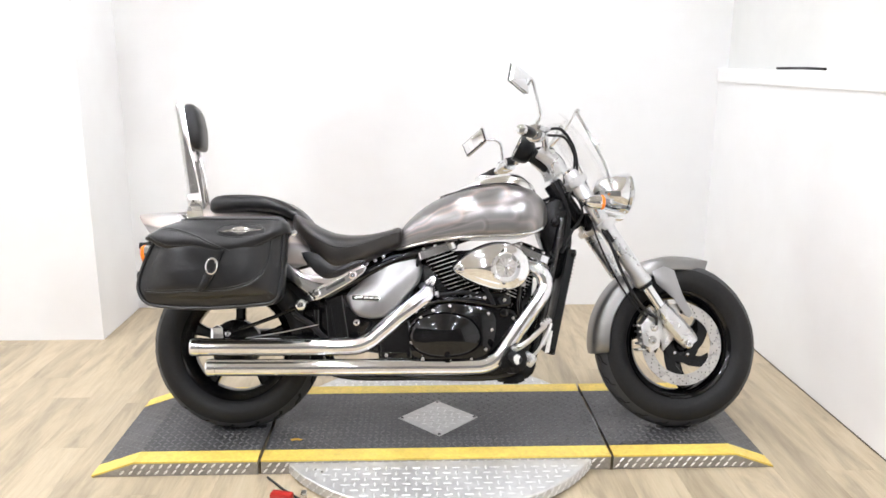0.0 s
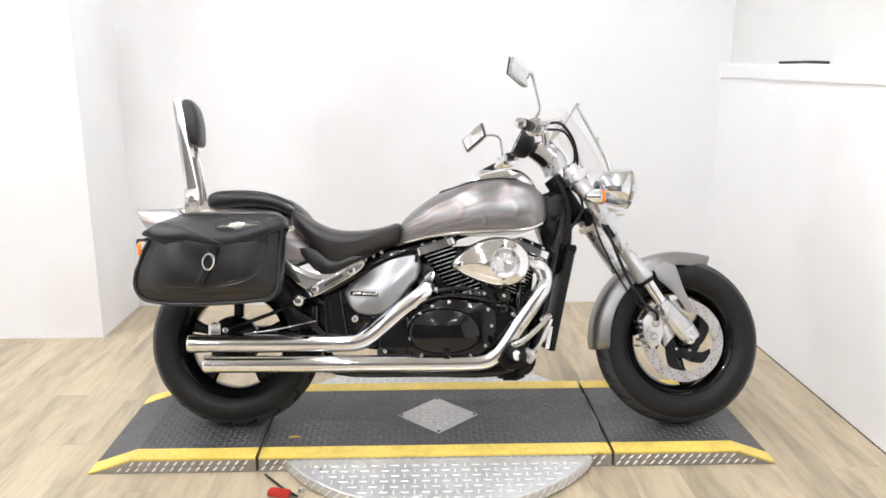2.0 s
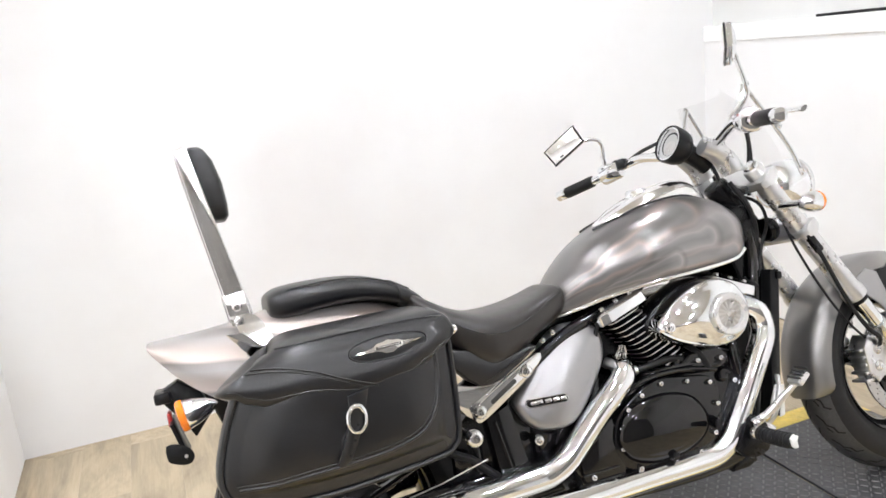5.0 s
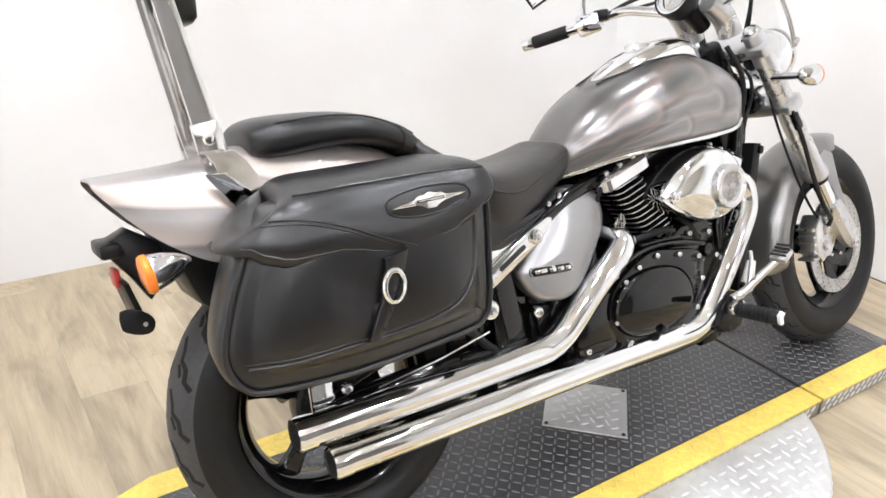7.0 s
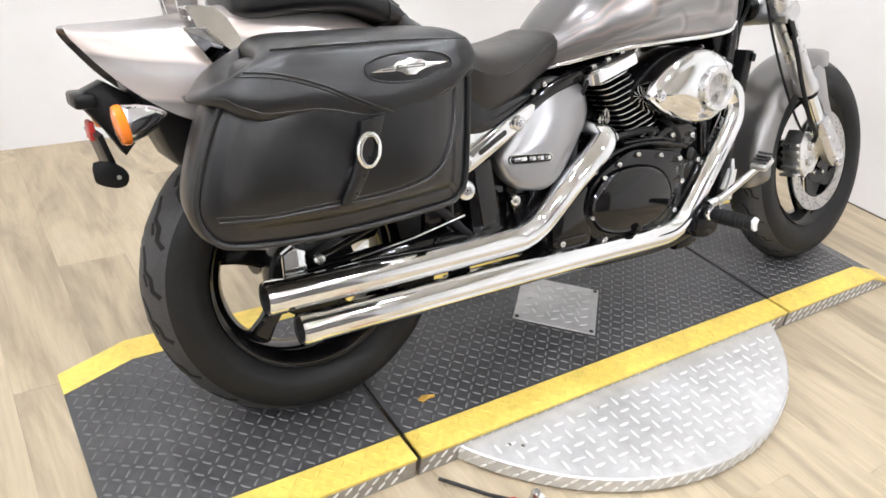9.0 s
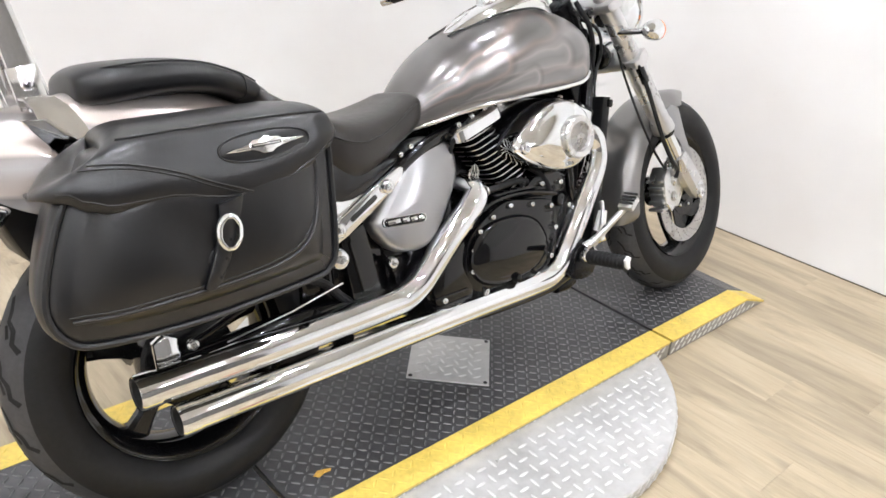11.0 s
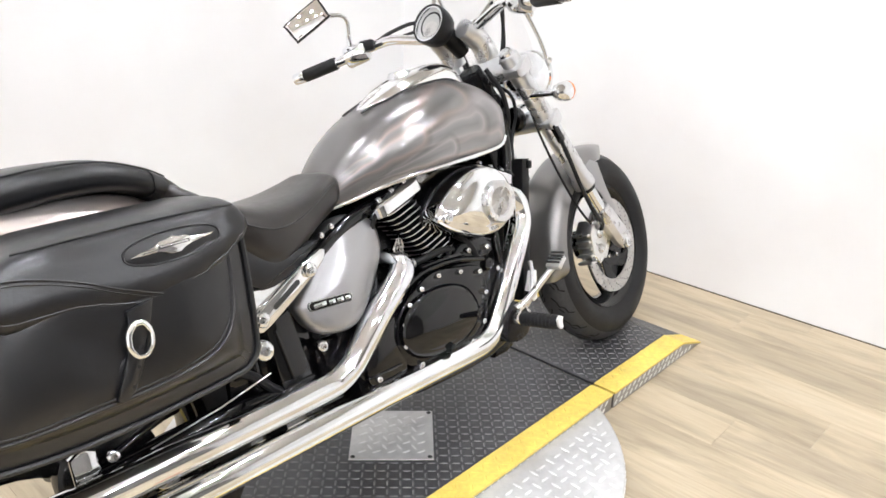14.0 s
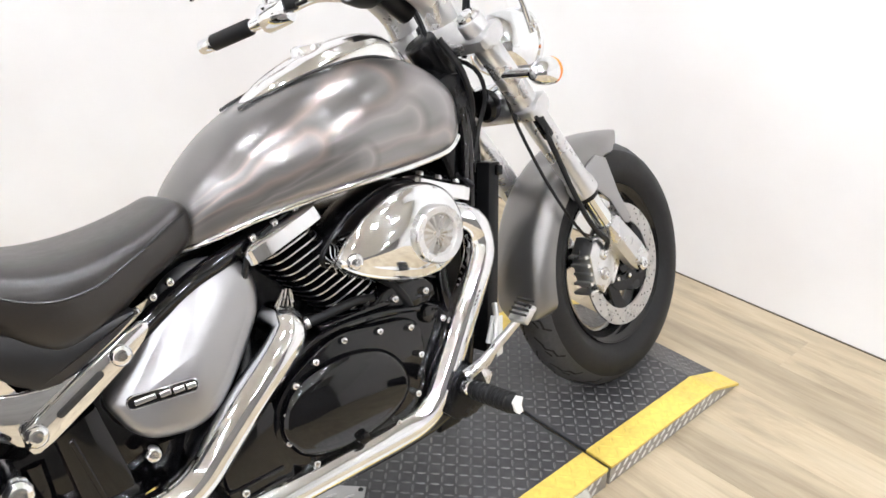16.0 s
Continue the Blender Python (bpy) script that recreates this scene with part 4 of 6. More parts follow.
P("shift_drum", cyl((-0.205, -0.10, 0.335), (-0.125, -0.10, 0.335), 0.035, 0.035, 20, edge=0.006), BLACK, case)
P("case_rib", box((-0.165, -0.160, 0.275), (0.10, 0.016, 0.010), edge=0.003), BLACK, case)
P("case_rib", box((-0.165, -0.160, 0.297), (0.10, 0.016, 0.008), edge=0.003), BLACK, case)
P("gear_cover", slab([(-0.20, 0.26), (-0.21, 0.36), (-0.15, 0.43), (-0.10, 0.40), (-0.10, 0.26)], -0.14, -0.165, 0.01, 3), BLACK, case)
P("upper_case", slab([(0.10, 0.475), (0.15, 0.515), (0.24, 0.515), (0.265, 0.47), (0.20, 0.455)], -0.09, -0.150, 0.01, 2), BLACK, case)
P("oil_pipe", tube([(-0.14, -0.155, 0.41), (-0.06, -0.160, 0.462), (0.02, -0.158, 0.485), (0.12, -0.160, 0.482), (0.21, -0.160, 0.462)], 0.006, 8, smooth=4), BLACK, case)


def rounded_ring(c, u, w, hu, hw, seg=28, n=3.2):
    out = []
    for k in range(seg):
        a = 2 * math.pi * k / seg
        ca, sa = math.cos(a), math.sin(a)
        out.append(c + u * (hu * math.copysign(abs(ca) ** (2 / n), ca)) + w * (hw * math.copysign(abs(sa) ** (2 / n), sa)))
    return out


def cylinder(low, high, ax, name, label):
    """A finned barrel: the fins lie across ax, their middles step from low to high."""
    low, high, ax = Vector(low), Vector(high), Vector(ax).normalized()
    u, w = V(0, 1, 0).cross(ax).normalized(), V(0, 1, 0)
    body = P(name, loft([rounded_ring(low + (high - low) * t, u, w, 0.040, 0.085) for t in (-0.25, 0.5, 1.1)]), SATINBLACK, label=label)
    nf = 13
    for k in range(nf):
        c = low + (high - low) * (k / (nf - 1))
        hu, hw = 0.055, 0.121 + 0.004 * math.sin(math.pi * k / (nf - 1))
        f = loft([rounded_ring(c + ax * o, u, w, hu - i2, hw - i2, 44, 5.0) for o, i2 in ((-0.0032, 0.002), (-0.002, 0.0), (0.002, 0.0), (0.0032, 0.002))])
        P("fin", f, BLACK, body)
        e2 = loft([rounded_ring(c + ax * o, u, w, hu + 0.0006, hw + 0.0006, 44, 5.0)[23:44] for o in (-0.0012, 0.0012)], bmesh.new(), False, False)
        P("fin_edge", e2, SATIN, body, "bare polished fin edge")
    h0 = high + ax * 0.012
    P("cylinder_head", loft([rounded_ring(h0 + ax * o, u, w, a, b, 28, 4.0) for o, a, b in ((0, 0.058, 0.108), (0.012, 0.066, 0.112), (0.034, 0.062, 0.108), (0.045, 0.05, 0.09))]), SATINBLACK, body)
    c0 = h0 - w * 0.110 - u * 0.004
    P("head_cover", loft([rounded_ring(c0 + ax * o, u, w, a, b, 28, 5.0) for o, a, b in ((-0.004, 0.070, 0.022), (0.000, 0.075, 0.027), (0.024, 0.073, 0.026), (0.030, 0.063, 0.018))]), CHROME, body, "chrome cylinder head cover")
    bolts("head_bolt", [c0 + ax * 0.027 + u * (0.045 * k) for k in (-1, 0, 1)], 0.008, 0.012, ax, CHROME, body)
    P("spark_lead", tube([c0 + ax * 0.01 + u * 0.075 + w * 0.05, c0 + ax * 0.03 + u * 0.09, c0 + ax * 0.06 + u * 0.07 + w * 0.06], 0.006, 8, smooth=4), RUBBER, body)
    return body


cylinder((0.124, -0.005, 0.492), (0.004, -0.005, 0.644), (-0.31, 0, 0.95), "rear_cylinder", "black finned cylinder with polished fin edges")
cylinder((0.258, 0.000, 0.505), (0.330, 0.000, 0.632), (0.383, 0, 0.924), "front_cylinder", "black finned cylinder with polished fin edges")
P("engine_core", slab([(-0.20, 0.40), (-0.17, 0.60), (-0.08, 0.66), (0.25, 0.68), (0.36, 0.60), (0.34, 0.40)], -0.05, 0.09, 0.01), SATINBLACK, label="dark inner engine and frame plates")
P("intake_pipe", tube([(-0.04, -0.09, 0.50), (-0.01, -0.11, 0.505), (0.03, -0.11, 0.49), (0.05, -0.10, 0.46)], 0.014, 12, smooth=4), SATINBLACK)
b11 = bmesh.new()
for k in range(9):
    a = 2 * math.pi * k / 9
    tube([V(-0.034 + 0.017 * math.cos(a), -0.128, 0.548 + 0.011 * math.sin(a)), V(-0.022 + 0.009 * math.cos(a), -0.120, 0.566 + 0.007 * math.sin(a))], 0.0022, 6, b11)
P("manifold_flute", b11, CHROME, label="fluted chrome exhaust collar")
for q in ([(0.20, -0.12, 0.52), (0.235, -0.135, 0.50), (0.25, -0.13, 0.46), (0.245, -0.12, 0.40)], [(-0.10, -0.10, 0.52), (-0.12, -0.125, 0.48), (-0.15, -0.13, 0.44), (-0.19, -0.13, 0.41)], [(0.16, -0.12, 0.535), (0.175, -0.145, 0.515), (0.19, -0.150, 0.49), (0.20, -0.15, 0.465)]):
    P("engine_hose", tube(q, 0.0075, 10, smooth=4), RUBBER)

bolts("engine_bolt", [(-0.135, -0.146, 0.440), (0.236, -0.150, 0.487), (0.268, -0.146, 0.420), (0.272, -0.146, 0.350), (0.165, -0.152, 0.495), (-0.185, -0.166, 0.385), (-0.190, -0.166, 0.290), (0.060, -0.120, 0.512)], 0.0075, 0.010, (0, -1, 0), CHROME, case)
P("sensor_cover", cyl((0.236, -0.120, 0.440), (0.236, -0.156, 0.440), 0.020, 0.017, 20, edge=0.004), BLACK, case)
P("water_pipe", tube([(0.300, -0.105, 0.560), (0.296, -0.130, 0.520), (0.290, -0.140, 0.470), (0.300, -0.138, 0.400), (0.318, -0.130, 0.330)], 0.012, 12, smooth=4), BLACK, case)
for hz in (0.335, 0.545):
    P("pipe_clamp", cyl((0.303, -0.128, hz - 0.006), (0.303, -0.130, hz + 0.006), 0.0145, seg=16), SATIN, case)
P("case_shelf", box((0.085, -0.128, 0.490), (0.150, 0.046, 0.014), edge=0.004), BLACK, case)
P("breather_hose", tube([(-0.020, -0.118, 0.500), (0.030, -0.135, 0.508), (0.090, -0.142, 0.514), (0.130, -0.138, 0.506)], 0.0085, 10, smooth=4), RUBBER, case)
for hx in (-0.005, 0.115):
    P("hose_clip", cyl((hx - 0.003, -0.136, 0.507), (hx + 0.003, -0.137, 0.508), 0.0108, seg=14), SATIN, case)
for fz in (0.560, 0.600):
    P("coil_bracket", box((-0.110, -0.080, fz), (0.050, 0.050, 0.008), edge=0.003), BLACK, case)
P("ignition_lead", tube([(0.000, -0.100, 0.680), (-0.040, -0.125, 0.672), (-0.075, -0.118, 0.640), (-0.082, -0.100, 0.600)], 0.0055, 8, smooth=4), RUBBER, case)

# air cleaner
ac = [(0.052, 0.607), (0.075, 0.638), (0.13, 0.676), (0.20, 0.70), (0.265, 0.697), (0.312, 0.665), (0.330, 0.612), (0.312, 0.56), (0.268, 0.532), (0.205, 0.530), (0.13, 0.552), (0.075, 0.580)]
AIRM = Matrix.Translation((-0.002, 0.006, -0.008))
air = P("air_cleaner", slab(ac, -0.115, -0.203, 0.022, 5, bulge=0.022), CHROME, label="teardrop chrome air cleaner cover", m=AIRM)
AC = V(0.238, 0.014, 0.612)
P("cleaner_ring", lathe([(0.048, -0.200), (0.052, -0.215), (0.0530, -0.244), (0.0520, -0.249), (0.0495, -0.2515), (0.0380, -0.2500), (0.0355, -0.247), (0.0350, -0.236)], AC, (0, 1, 0), 56), SATIN, air, "round chrome intake ring", m=AIRM)
bm = bmesh.new()
hub = ring(bm, [AC + V(0.005 * math.cos(2 * math.pi * k / 28), -0.243, 0.006 * math.sin(2 * math.pi * k / 28)) for k in range(28)])
rim2 = ring(bm, [AC + V(0.0375 * math.cos(2 * math.pi * k / 28), -0.243 + (0.003 if k % 2 else 0), 0.0375 * math.sin(2 * math.pi * k / 28)) for k in range(28)])
bridge(bm, hub, rim2)
bm.faces.new(hub)
P("cleaner_fan", bm, DISCSTEEL, air, "radial fluted insert", angle=10, m=AIRM)
P("cleaner_bolt", bolt((0.078, -0.196, 0.607), 0.015, 0.014), CHROME, air, m=AIRM)
P("cleaner_back", slab([(0.19 + (x - 0.19) * 1.035 - 0.004, 0.615 + (z - 0.615) * 1.05 + 0.002) for x, z in ac], -0.06, -0.140, 0.012, 3), SATINBLACK, air, m=AIRM)

# exhaust
for name, pts, r in (
        ("exhaust_lower", [(0.330, -0.120, 0.610), (0.372, -0.150, 0.585), (0.386, -0.150, 0.545), (0.370, -0.156, 0.500), (0.30, -0.158, 0.398), (0.235, -0.158, 0.305), (0.205, -0.158, 0.272), (0.165, -0.158, 0.252), (0.10, -0.158, 0.247), (-0.10, -0.158, 0.246), (-0.50, -0.166, 0.246), (-0.826, -0.172, 0.247)], 0.0305),
        ("exhaust_upper", [(-0.050, -0.090, 0.528), (-0.040, -0.125, 0.518), (-0.046, -0.140, 0.502), (-0.080, -0.148, 0.474), (-0.15, -0.151, 0.422), (-0.21, -0.152, 0.372), (-0.245, -0.152, 0.343), (-0.285, -0.152, 0.325), (-0.34, -0.152, 0.319), (-0.60, -0.160, 0.318), (-0.884, -0.166, 0.320)], 0.0320)):
    pp = spline([V(*q) for q in pts], 5)
    ex = P(name, tube(pp, [r * (0.86 + 0.14 * min(1, i / 10)) for i in range(len(pp))], 26, cap=False), CHROME, label="long polished chrome exhaust pipe")
    e = Vector(pts[-1])
    P("tailpipe_lip", lathe([(r - 0.0005, 0), (r, -0.002), (r - 0.002, -0.004), (r - 0.005, -0.002), (r - 0.005, 0.16), (0.004, 0.165), (0, 0.165)], e, (1, 0, 0), 28), STEELDARK, ex, "dark inside of the tailpipe")
    P("tailpipe_rim", lathe([(r + 0.0012, 0.03), (r + 0.0016, 0.004), (r + 0.0012, 0.0), (r - 0.001, -0.0045), (r - 0.0035, -0.0035), (r - 0.0035, 0.012)], e, (1, 0, 0), 36), CHROME, ex)
P("muffler_bracket", slab([(-0.52, 0.335), (-0.50, 0.355), (-0.42, 0.30), (-0.42, 0.215), (-0.46, 0.21), (-0.47, 0.28)], -0.12, -0.138, 0.003), SATINBLACK)
P("under_guard", slab([(-0.42, 0.203), (0.24, 0.194), (0.29, 0.212), (0.24, 0.230), (-0.42, 0.225)], -0.02, -0.080, 0.006), SATINBLACK, label="black lower frame cover")

# fuel tank: x, bottom, top, half width, share of the height where it is widest
rows = [(-0.165, 0.674, 0.700, 0.030, 0.4), (-0.155, 0.668, 0.728, 0.066, 0.42), (-0.115, 0.676, 0.784, 0.096, 0.42), (-0.035, 0.694, 0.848, 0.130, 0.40), (0.06, 0.706, 0.892, 0.156, 0.38),
        (0.16, 0.712, 0.920, 0.172, 0.38), (0.26, 0.716, 0.928, 0.172, 0.40), (0.335, 0.724, 0.910, 0.170, 0.42), (0.378, 0.742, 0.880, 0.152, 0.45), (0.398, 0.765, 0.850, 0.118, 0.48), (0.405, 0.790, 0.828, 0.060, 0.5)]
tank = P("fuel_tank", loft([superring(x, 0, zb, zt, w, 2.15, 7.0, 56, zw) for x, zb, zt, w, zw in stations(rows, 5)]), FLAME, label="silver teardrop fuel tank with airbrushed ghost flames", angle=60)
for s in (-1, 1):
    pts = [(x, s * w * 0.965, zb + 0.007) for x, zb, zt, w, zw in rows[1:-2]]
    P("tank_trim", tube(pts, 0.0056, 10, smooth=5), CHROME, tank, "bright trim strip round the tank bottom")
rows = [(0.025, 0.868, 0.876, 0.012, 0.3), (0.045, 0.862, 0.892, 0.034, 0.3), (0.10, 0.880, 0.922, 0.058, 0.3), (0.18, 0.900, 0.951, 0.070, 0.3), (0.26, 0.905, 0.966, 0.074, 0.3), (0.315, 0.895, 0.958, 0.070, 0.3), (0.355, 0.875, 0.925, 0.055, 0.3), (0.372, 0.868, 0.895, 0.030, 0.4)]
con = P("tank_console", loft([superring(x, 0, zb, zt, w, 2.4, 3, 32, zw) for x, zb, zt, w, zw in stations(rows, 5)]), BRUSHED, label="bright metal console along the tank top", angle=60)
for s in (-1, 1):
    P("console_seam", tube([(0.005, s * 0.036, 0.8715), (0.03, s * 0.040, 0.8805), (0.07, s * 0.056, 0.8905), (0.12, s * 0.069, 0.9065), (0.18, s * 0.079, 0.9165), (0.26, s * 0.083, 0.919), (0.32, s * 0.074, 0.902), (0.355, s * 0.055, 0.882)], 0.0030, 8, smooth=4), PIPING, con, "black rubber console edge")
P("filler_cap", lathe([(0, 0.010), (0.024, 0.010), (0.030, 0.006), (0.032, 0), (0.032, -0.01)], (0.18, 0, 0.948), (0, 0, 1), 28), CHROME, con)

# seats
rows = [(-0.542, 0.752, 0.806, 0.090, 0.5), (-0.53, 0.735, 0.812, 0.115, 0.5), (-0.50, 0.705, 0.792, 0.140, 0.5), (-0.45, 0.645, 0.760, 0.160, 0.55), (-0.385, 0.592, 0.735, 0.170, 0.6), (-0.32, 0.598, 0.728, 0.160, 0.6), (-0.25, 0.635, 0.733, 0.138, 0.6),
        (-0.19, 0.660, 0.747, 0.115, 0.6), (-0.155, 0.675, 0.758, 0.100, 0.6), (-0.140, 0.69, 0.752, 0.088, 0.6)]
seat = P("rider_seat", loft([superring(x, 0, zb, zt, w, 2.9, 4.5, 40, zw) for x, zb, zt, w, zw in stations(rows, 5)]), SEATSKIN, label="black vinyl rider saddle with stitched seam", angle=60)
for s in (-1, 1):
    P("seat_seam", tube([(-0.53, s * 0.114, 0.775), (-0.45, s * 0.159, 0.715), (-0.385, s * 0.171, 0.683), (-0.32, s * 0.161, 0.680), (-0.25, s * 0.137, 0.700), (-0.19, s * 0.113, 0.724), (-0.15, s * 0.096, 0.735)], 0.0022, 6, smooth=5), PIPING, seat)
P("seat_skirt", slab([(-0.50, 0.66), (-0.44, 0.655), (-0.38, 0.615), (-0.30, 0.63), (-0.27, 0.625), (-0.36, 0.575), (-0.42, 0.565), (-0.47, 0.61)], -0.10, -0.158, 0.006, 2), PIPING, seat)
TAILM = Matrix.Translation((0, 0.020, 0))
rows = [(-0.858, 0.835, 0.862, 0.066, 0.5), (-0.851, 0.820, 0.880, 0.094, 0.5), (-0.815, 0.814, 0.892, 0.114, 0.5), (-0.72, 0.822, 0.893, 0.120, 0.5), (-0.64, 0.820, 0.884, 0.122, 0.5), (-0.57, 0.802, 0.860, 0.118, 0.5), (-0.515, 0.775, 0.826, 0.108, 0.5), (-0.487, 0.765, 0.795, 0.085, 0.5), (-0.478, 0.765, 0.780, 0.06, 0.5)]
pil = P("pillion_seat", loft([superring(x, 0, zb, zt, w, 2.6, 3.5, 36, zw) for x, zb, zt, w, zw in stations(rows, 5)]), PADSKIN, label="black vinyl pillion pad with a strap", angle=60, m=Matrix.Translation((0, 0.020, -0.010)))
for s in (-1, 1):
    P("pillion_seam", tube([(-0.83, s * 0.078, 0.873), (-0.80, s * 0.098, 0.881), (-0.72, s * 0.106, 0.884), (-0.64, s * 0.108, 0.876), (-0.57, s * 0.104, 0.852), (-0.53, s * 0.098, 0.830)], 0.002, 6, smooth=4), PIPING, pil, m=Matrix.Translation((0, 0.020, -0.010)))
P("pillion_strap", loft([superring(x, 0, zb - 0.003, zt + 0.003, w + 0.003, 2.6, 3.5, 36, 0.5) for x, zb, zt, w in ((-0.560, 0.799, 0.855, 0.1165), (-0.545, 0.791, 0.846, 0.1145), (-0.530, 0.783, 0.836, 0.112))]), LEATHER, pil, m=Matrix.Translation((0, 0.020, -0.010)))

# rear mudguard with its long tail
rows = [(-1.126, 0.799, 0.810, 0.062), (-1.112, 0.778, 0.812, 0.074), (-1.055, 0.712, 0.814, 0.100), (-0.98, 0.658, 0.818, 0.119), (-0.90, 0.630, 0.828, 0.128), (-0.82, 0.610, 0.840, 0.128), (-0.72, 0.590, 0.836, 0.124), (-0.62, 0.590, 0.815, 0.118), (-0.54, 0.60, 0.775, 0.110), (-0.48, 0.62, 0.72, 0.10)]
sk = []
for x, zb, zt, w in stations(rows, 5):
    o, i = [], []
    h = zt - zb
    for k in range(25):
        a = math.pi * k / 24
        c, s2 = math.cos(a), math.sin(a)
        o.append(V(x, w * math.copysign(abs(c) ** 0.72, c), zb + h * abs(s2) ** 0.62))
        i.append(V(x, (w - 0.004) * math.copysign(abs(c) ** 0.72, c), zb + (h - 0.004) * abs(s2) ** 0.62))
    sk.append(o + i[::-1])
guard = P("rear_fender", loft(sk), FENDERPAINT, label="silver rear mudguard with a long flat tail", angle=50, m=TAILM)
P("fender_rail", slab([(-0.96, 0.80), (-0.92, 0.80), (-0.86, 0.74), (-0.78, 0.70), (-0.60, 0.68), (-0.60, 0.66), (-0.80, 0.675), (-0.90, 0.72)], -0.126, -0.138, 0.003), CHROME, guard, "chrome mudguard strut", m=TAILM)
P("mud_flap", slab([(-1.045, 0.735), (-0.94, 0.70), (-0.915, 0.585), (-0.945, 0.545), (-0.985, 0.570), (-1.010, 0.640)], -0.080, 0.080, 0.012, 2), PLASTIC, guard, "black plastic inner mudguard end", m=TAILM)
P("inner_fender", arch(RAX, 35, 128, 0.350, 0.10, 0.03, 24), PLASTIC, guard, m=TAILM)

# sissy bar and back pad
sb = P("sissy_bar", slab([(-0.997, 1.222), (-0.966, 1.229), (-0.935, 1.06), (-0.896, 0.87), (-0.884, 0.80), (-0.930, 0.79), (-0.943, 0.86), (-0.972, 1.05)], -0.053, -0.064, 0.003), BRUSHED, label="flat chrome passenger backrest bar", m=TAILM)
P("bar_upright", slab([(-0.997, 1.222), (-0.966, 1.229), (-0.935, 1.06), (-0.896, 0.87), (-0.884, 0.80), (-0.930, 0.79), (-0.943, 0.86), (-0.972, 1.05)], 0.052, 0.063, 0.003), BRUSHED, sb, m=TAILM)
P("bar_bridge", box((-0.978, 0.003, 1.205), (0.010, 0.105, 0.035), edge=0.003, rot=Euler((0, radians(-7), 0)).to_matrix()), BRUSHED, sb, m=TAILM)
P("pad_plate", box((-0.950, 0.003, 1.10), (0.006, 0.105, 0.17), edge=0.002, rot=Euler((0, radians(-7), 0)).to_matrix()), BRUSHED, sb, m=TAILM)
pr = []
for t, hy, dx in ((0, 0.046, 0), (0.05, 0.057, 0.002), (0.2, 0.062, 0.0), (0.5, 0.064, 0.003), (0.8, 0.061, 0.003), (0.95, 0.054, 0.002), (1, 0.042, 0.0)):
    z = 1.057 + 0.172 * t
    x = -0.921 - 0.031 * t
    th = 0.027 * (1 - abs(2 * t - 1) ** 6 * 0.45)
    pr.append([V(x + th * (1 + 0.2 * math.sin(math.pi * t)) * math.copysign(abs(math.cos(a)) ** 0.5, math.cos(a)) + dx, hy * math.copysign(abs(math.sin(a)) ** 0.6, math.sin(a)), z) for a in (2 * math.pi * k / 32 for k in range(32))])
P("back_pad", loft(pr), PADSKIN, sb, "padded black vinyl backrest", angle=60, m=TAILM)
for s in (-1, 1):
    P("bar_mount", box((-0.920, 0.003 + s * 0.062, 0.845), (0.050, 0.012, 0.085), edge=0.004, rot=Euler((0, radians(-8), 0)).to_matrix()), BRUSHED, sb, "chrome mounting plate", m=TAILM)
    bolts("mount_bolt", [(-0.921 - (z - 0.835) * 0.1, 0.003 + s * 0.068, z) for z in (0.812, 0.855)], 0.011, 0.008, (0, s, 0), BRUSHED, sb, TAILM)
    am = []
    for x, y, z, hw in ((-0.921, 0.064, 0.832, 0.021), (-0.914, 0.085, 0.829, 0.024), (-0.905, 0.108, 0.812, 0.028), (-0.895, 0.124, 0.782, 0.032), (-0.888, 0.131, 0.745, 0.036)):
        am.append([V(x + a * hw, s * (y + b), z + b) for a, b in ((-1, 0), (1, 0), (1, 0.0035), (-1, 0.0035))])
    P("mount_arm", loft(am), BRUSHED, sb, angle=25, m=TAILM)

# tail assembly
REARM = Matrix.Translation((-0.028, 0.016, -0.014))
tl = P("tail_bracket", slab([(-1.090, 0.714), (-1.050, 0.732), (-1.00, 0.70), (-0.985, 0.65), (-1.03, 0.60), (-1.052, 0.64), (-1.085, 0.685)], -0.03, 0.03, 0.006), PLASTIC, label="black plastic tail and plate bracket", m=REARM)
P("plate_lamp", box((-1.085, 0, 0.702), (0.036, 0.104, 0.026), edge=0.006), PLASTIC, tl, m=REARM)
P("tail_lens", box((-1.079, 0, 0.648), (0.010, 0.050, 0.034), edge=0.004), RED, tl, "red tail reflector", m=REARM)
P("plate_holder", slab([(-1.080, 0.645), (-1.070, 0.648), (-1.048, 0.565), (-1.058, 0.560)], -0.075, 0.075, 0.003), PLASTIC, tl, m=REARM)
P("plate_tab", slab([(-1.076, 0.578), (-1.074, 0.604), (-1.050, 0.603), (-1.028, 0.590), (-1.020, 0.574), (-1.027, 0.558), (-1.045, 0.556), (-1.070, 0.566)], -0.078, -0.083, 0.002, 2), PLASTIC, tl, m=REARM @ Matrix.Translation((-0.020, 0, 0)))
P("tab_hole", cyl((-1.037, -0.0835, 0.574), (-1.037, -0.0845, 0.574), 0.004, seg=12), SATIN, tl, m=REARM @ Matrix.Translation((-0.020, 0, 0)))
SIGNALM = Matrix.Translation((-0.014, 0.016, -0.009))
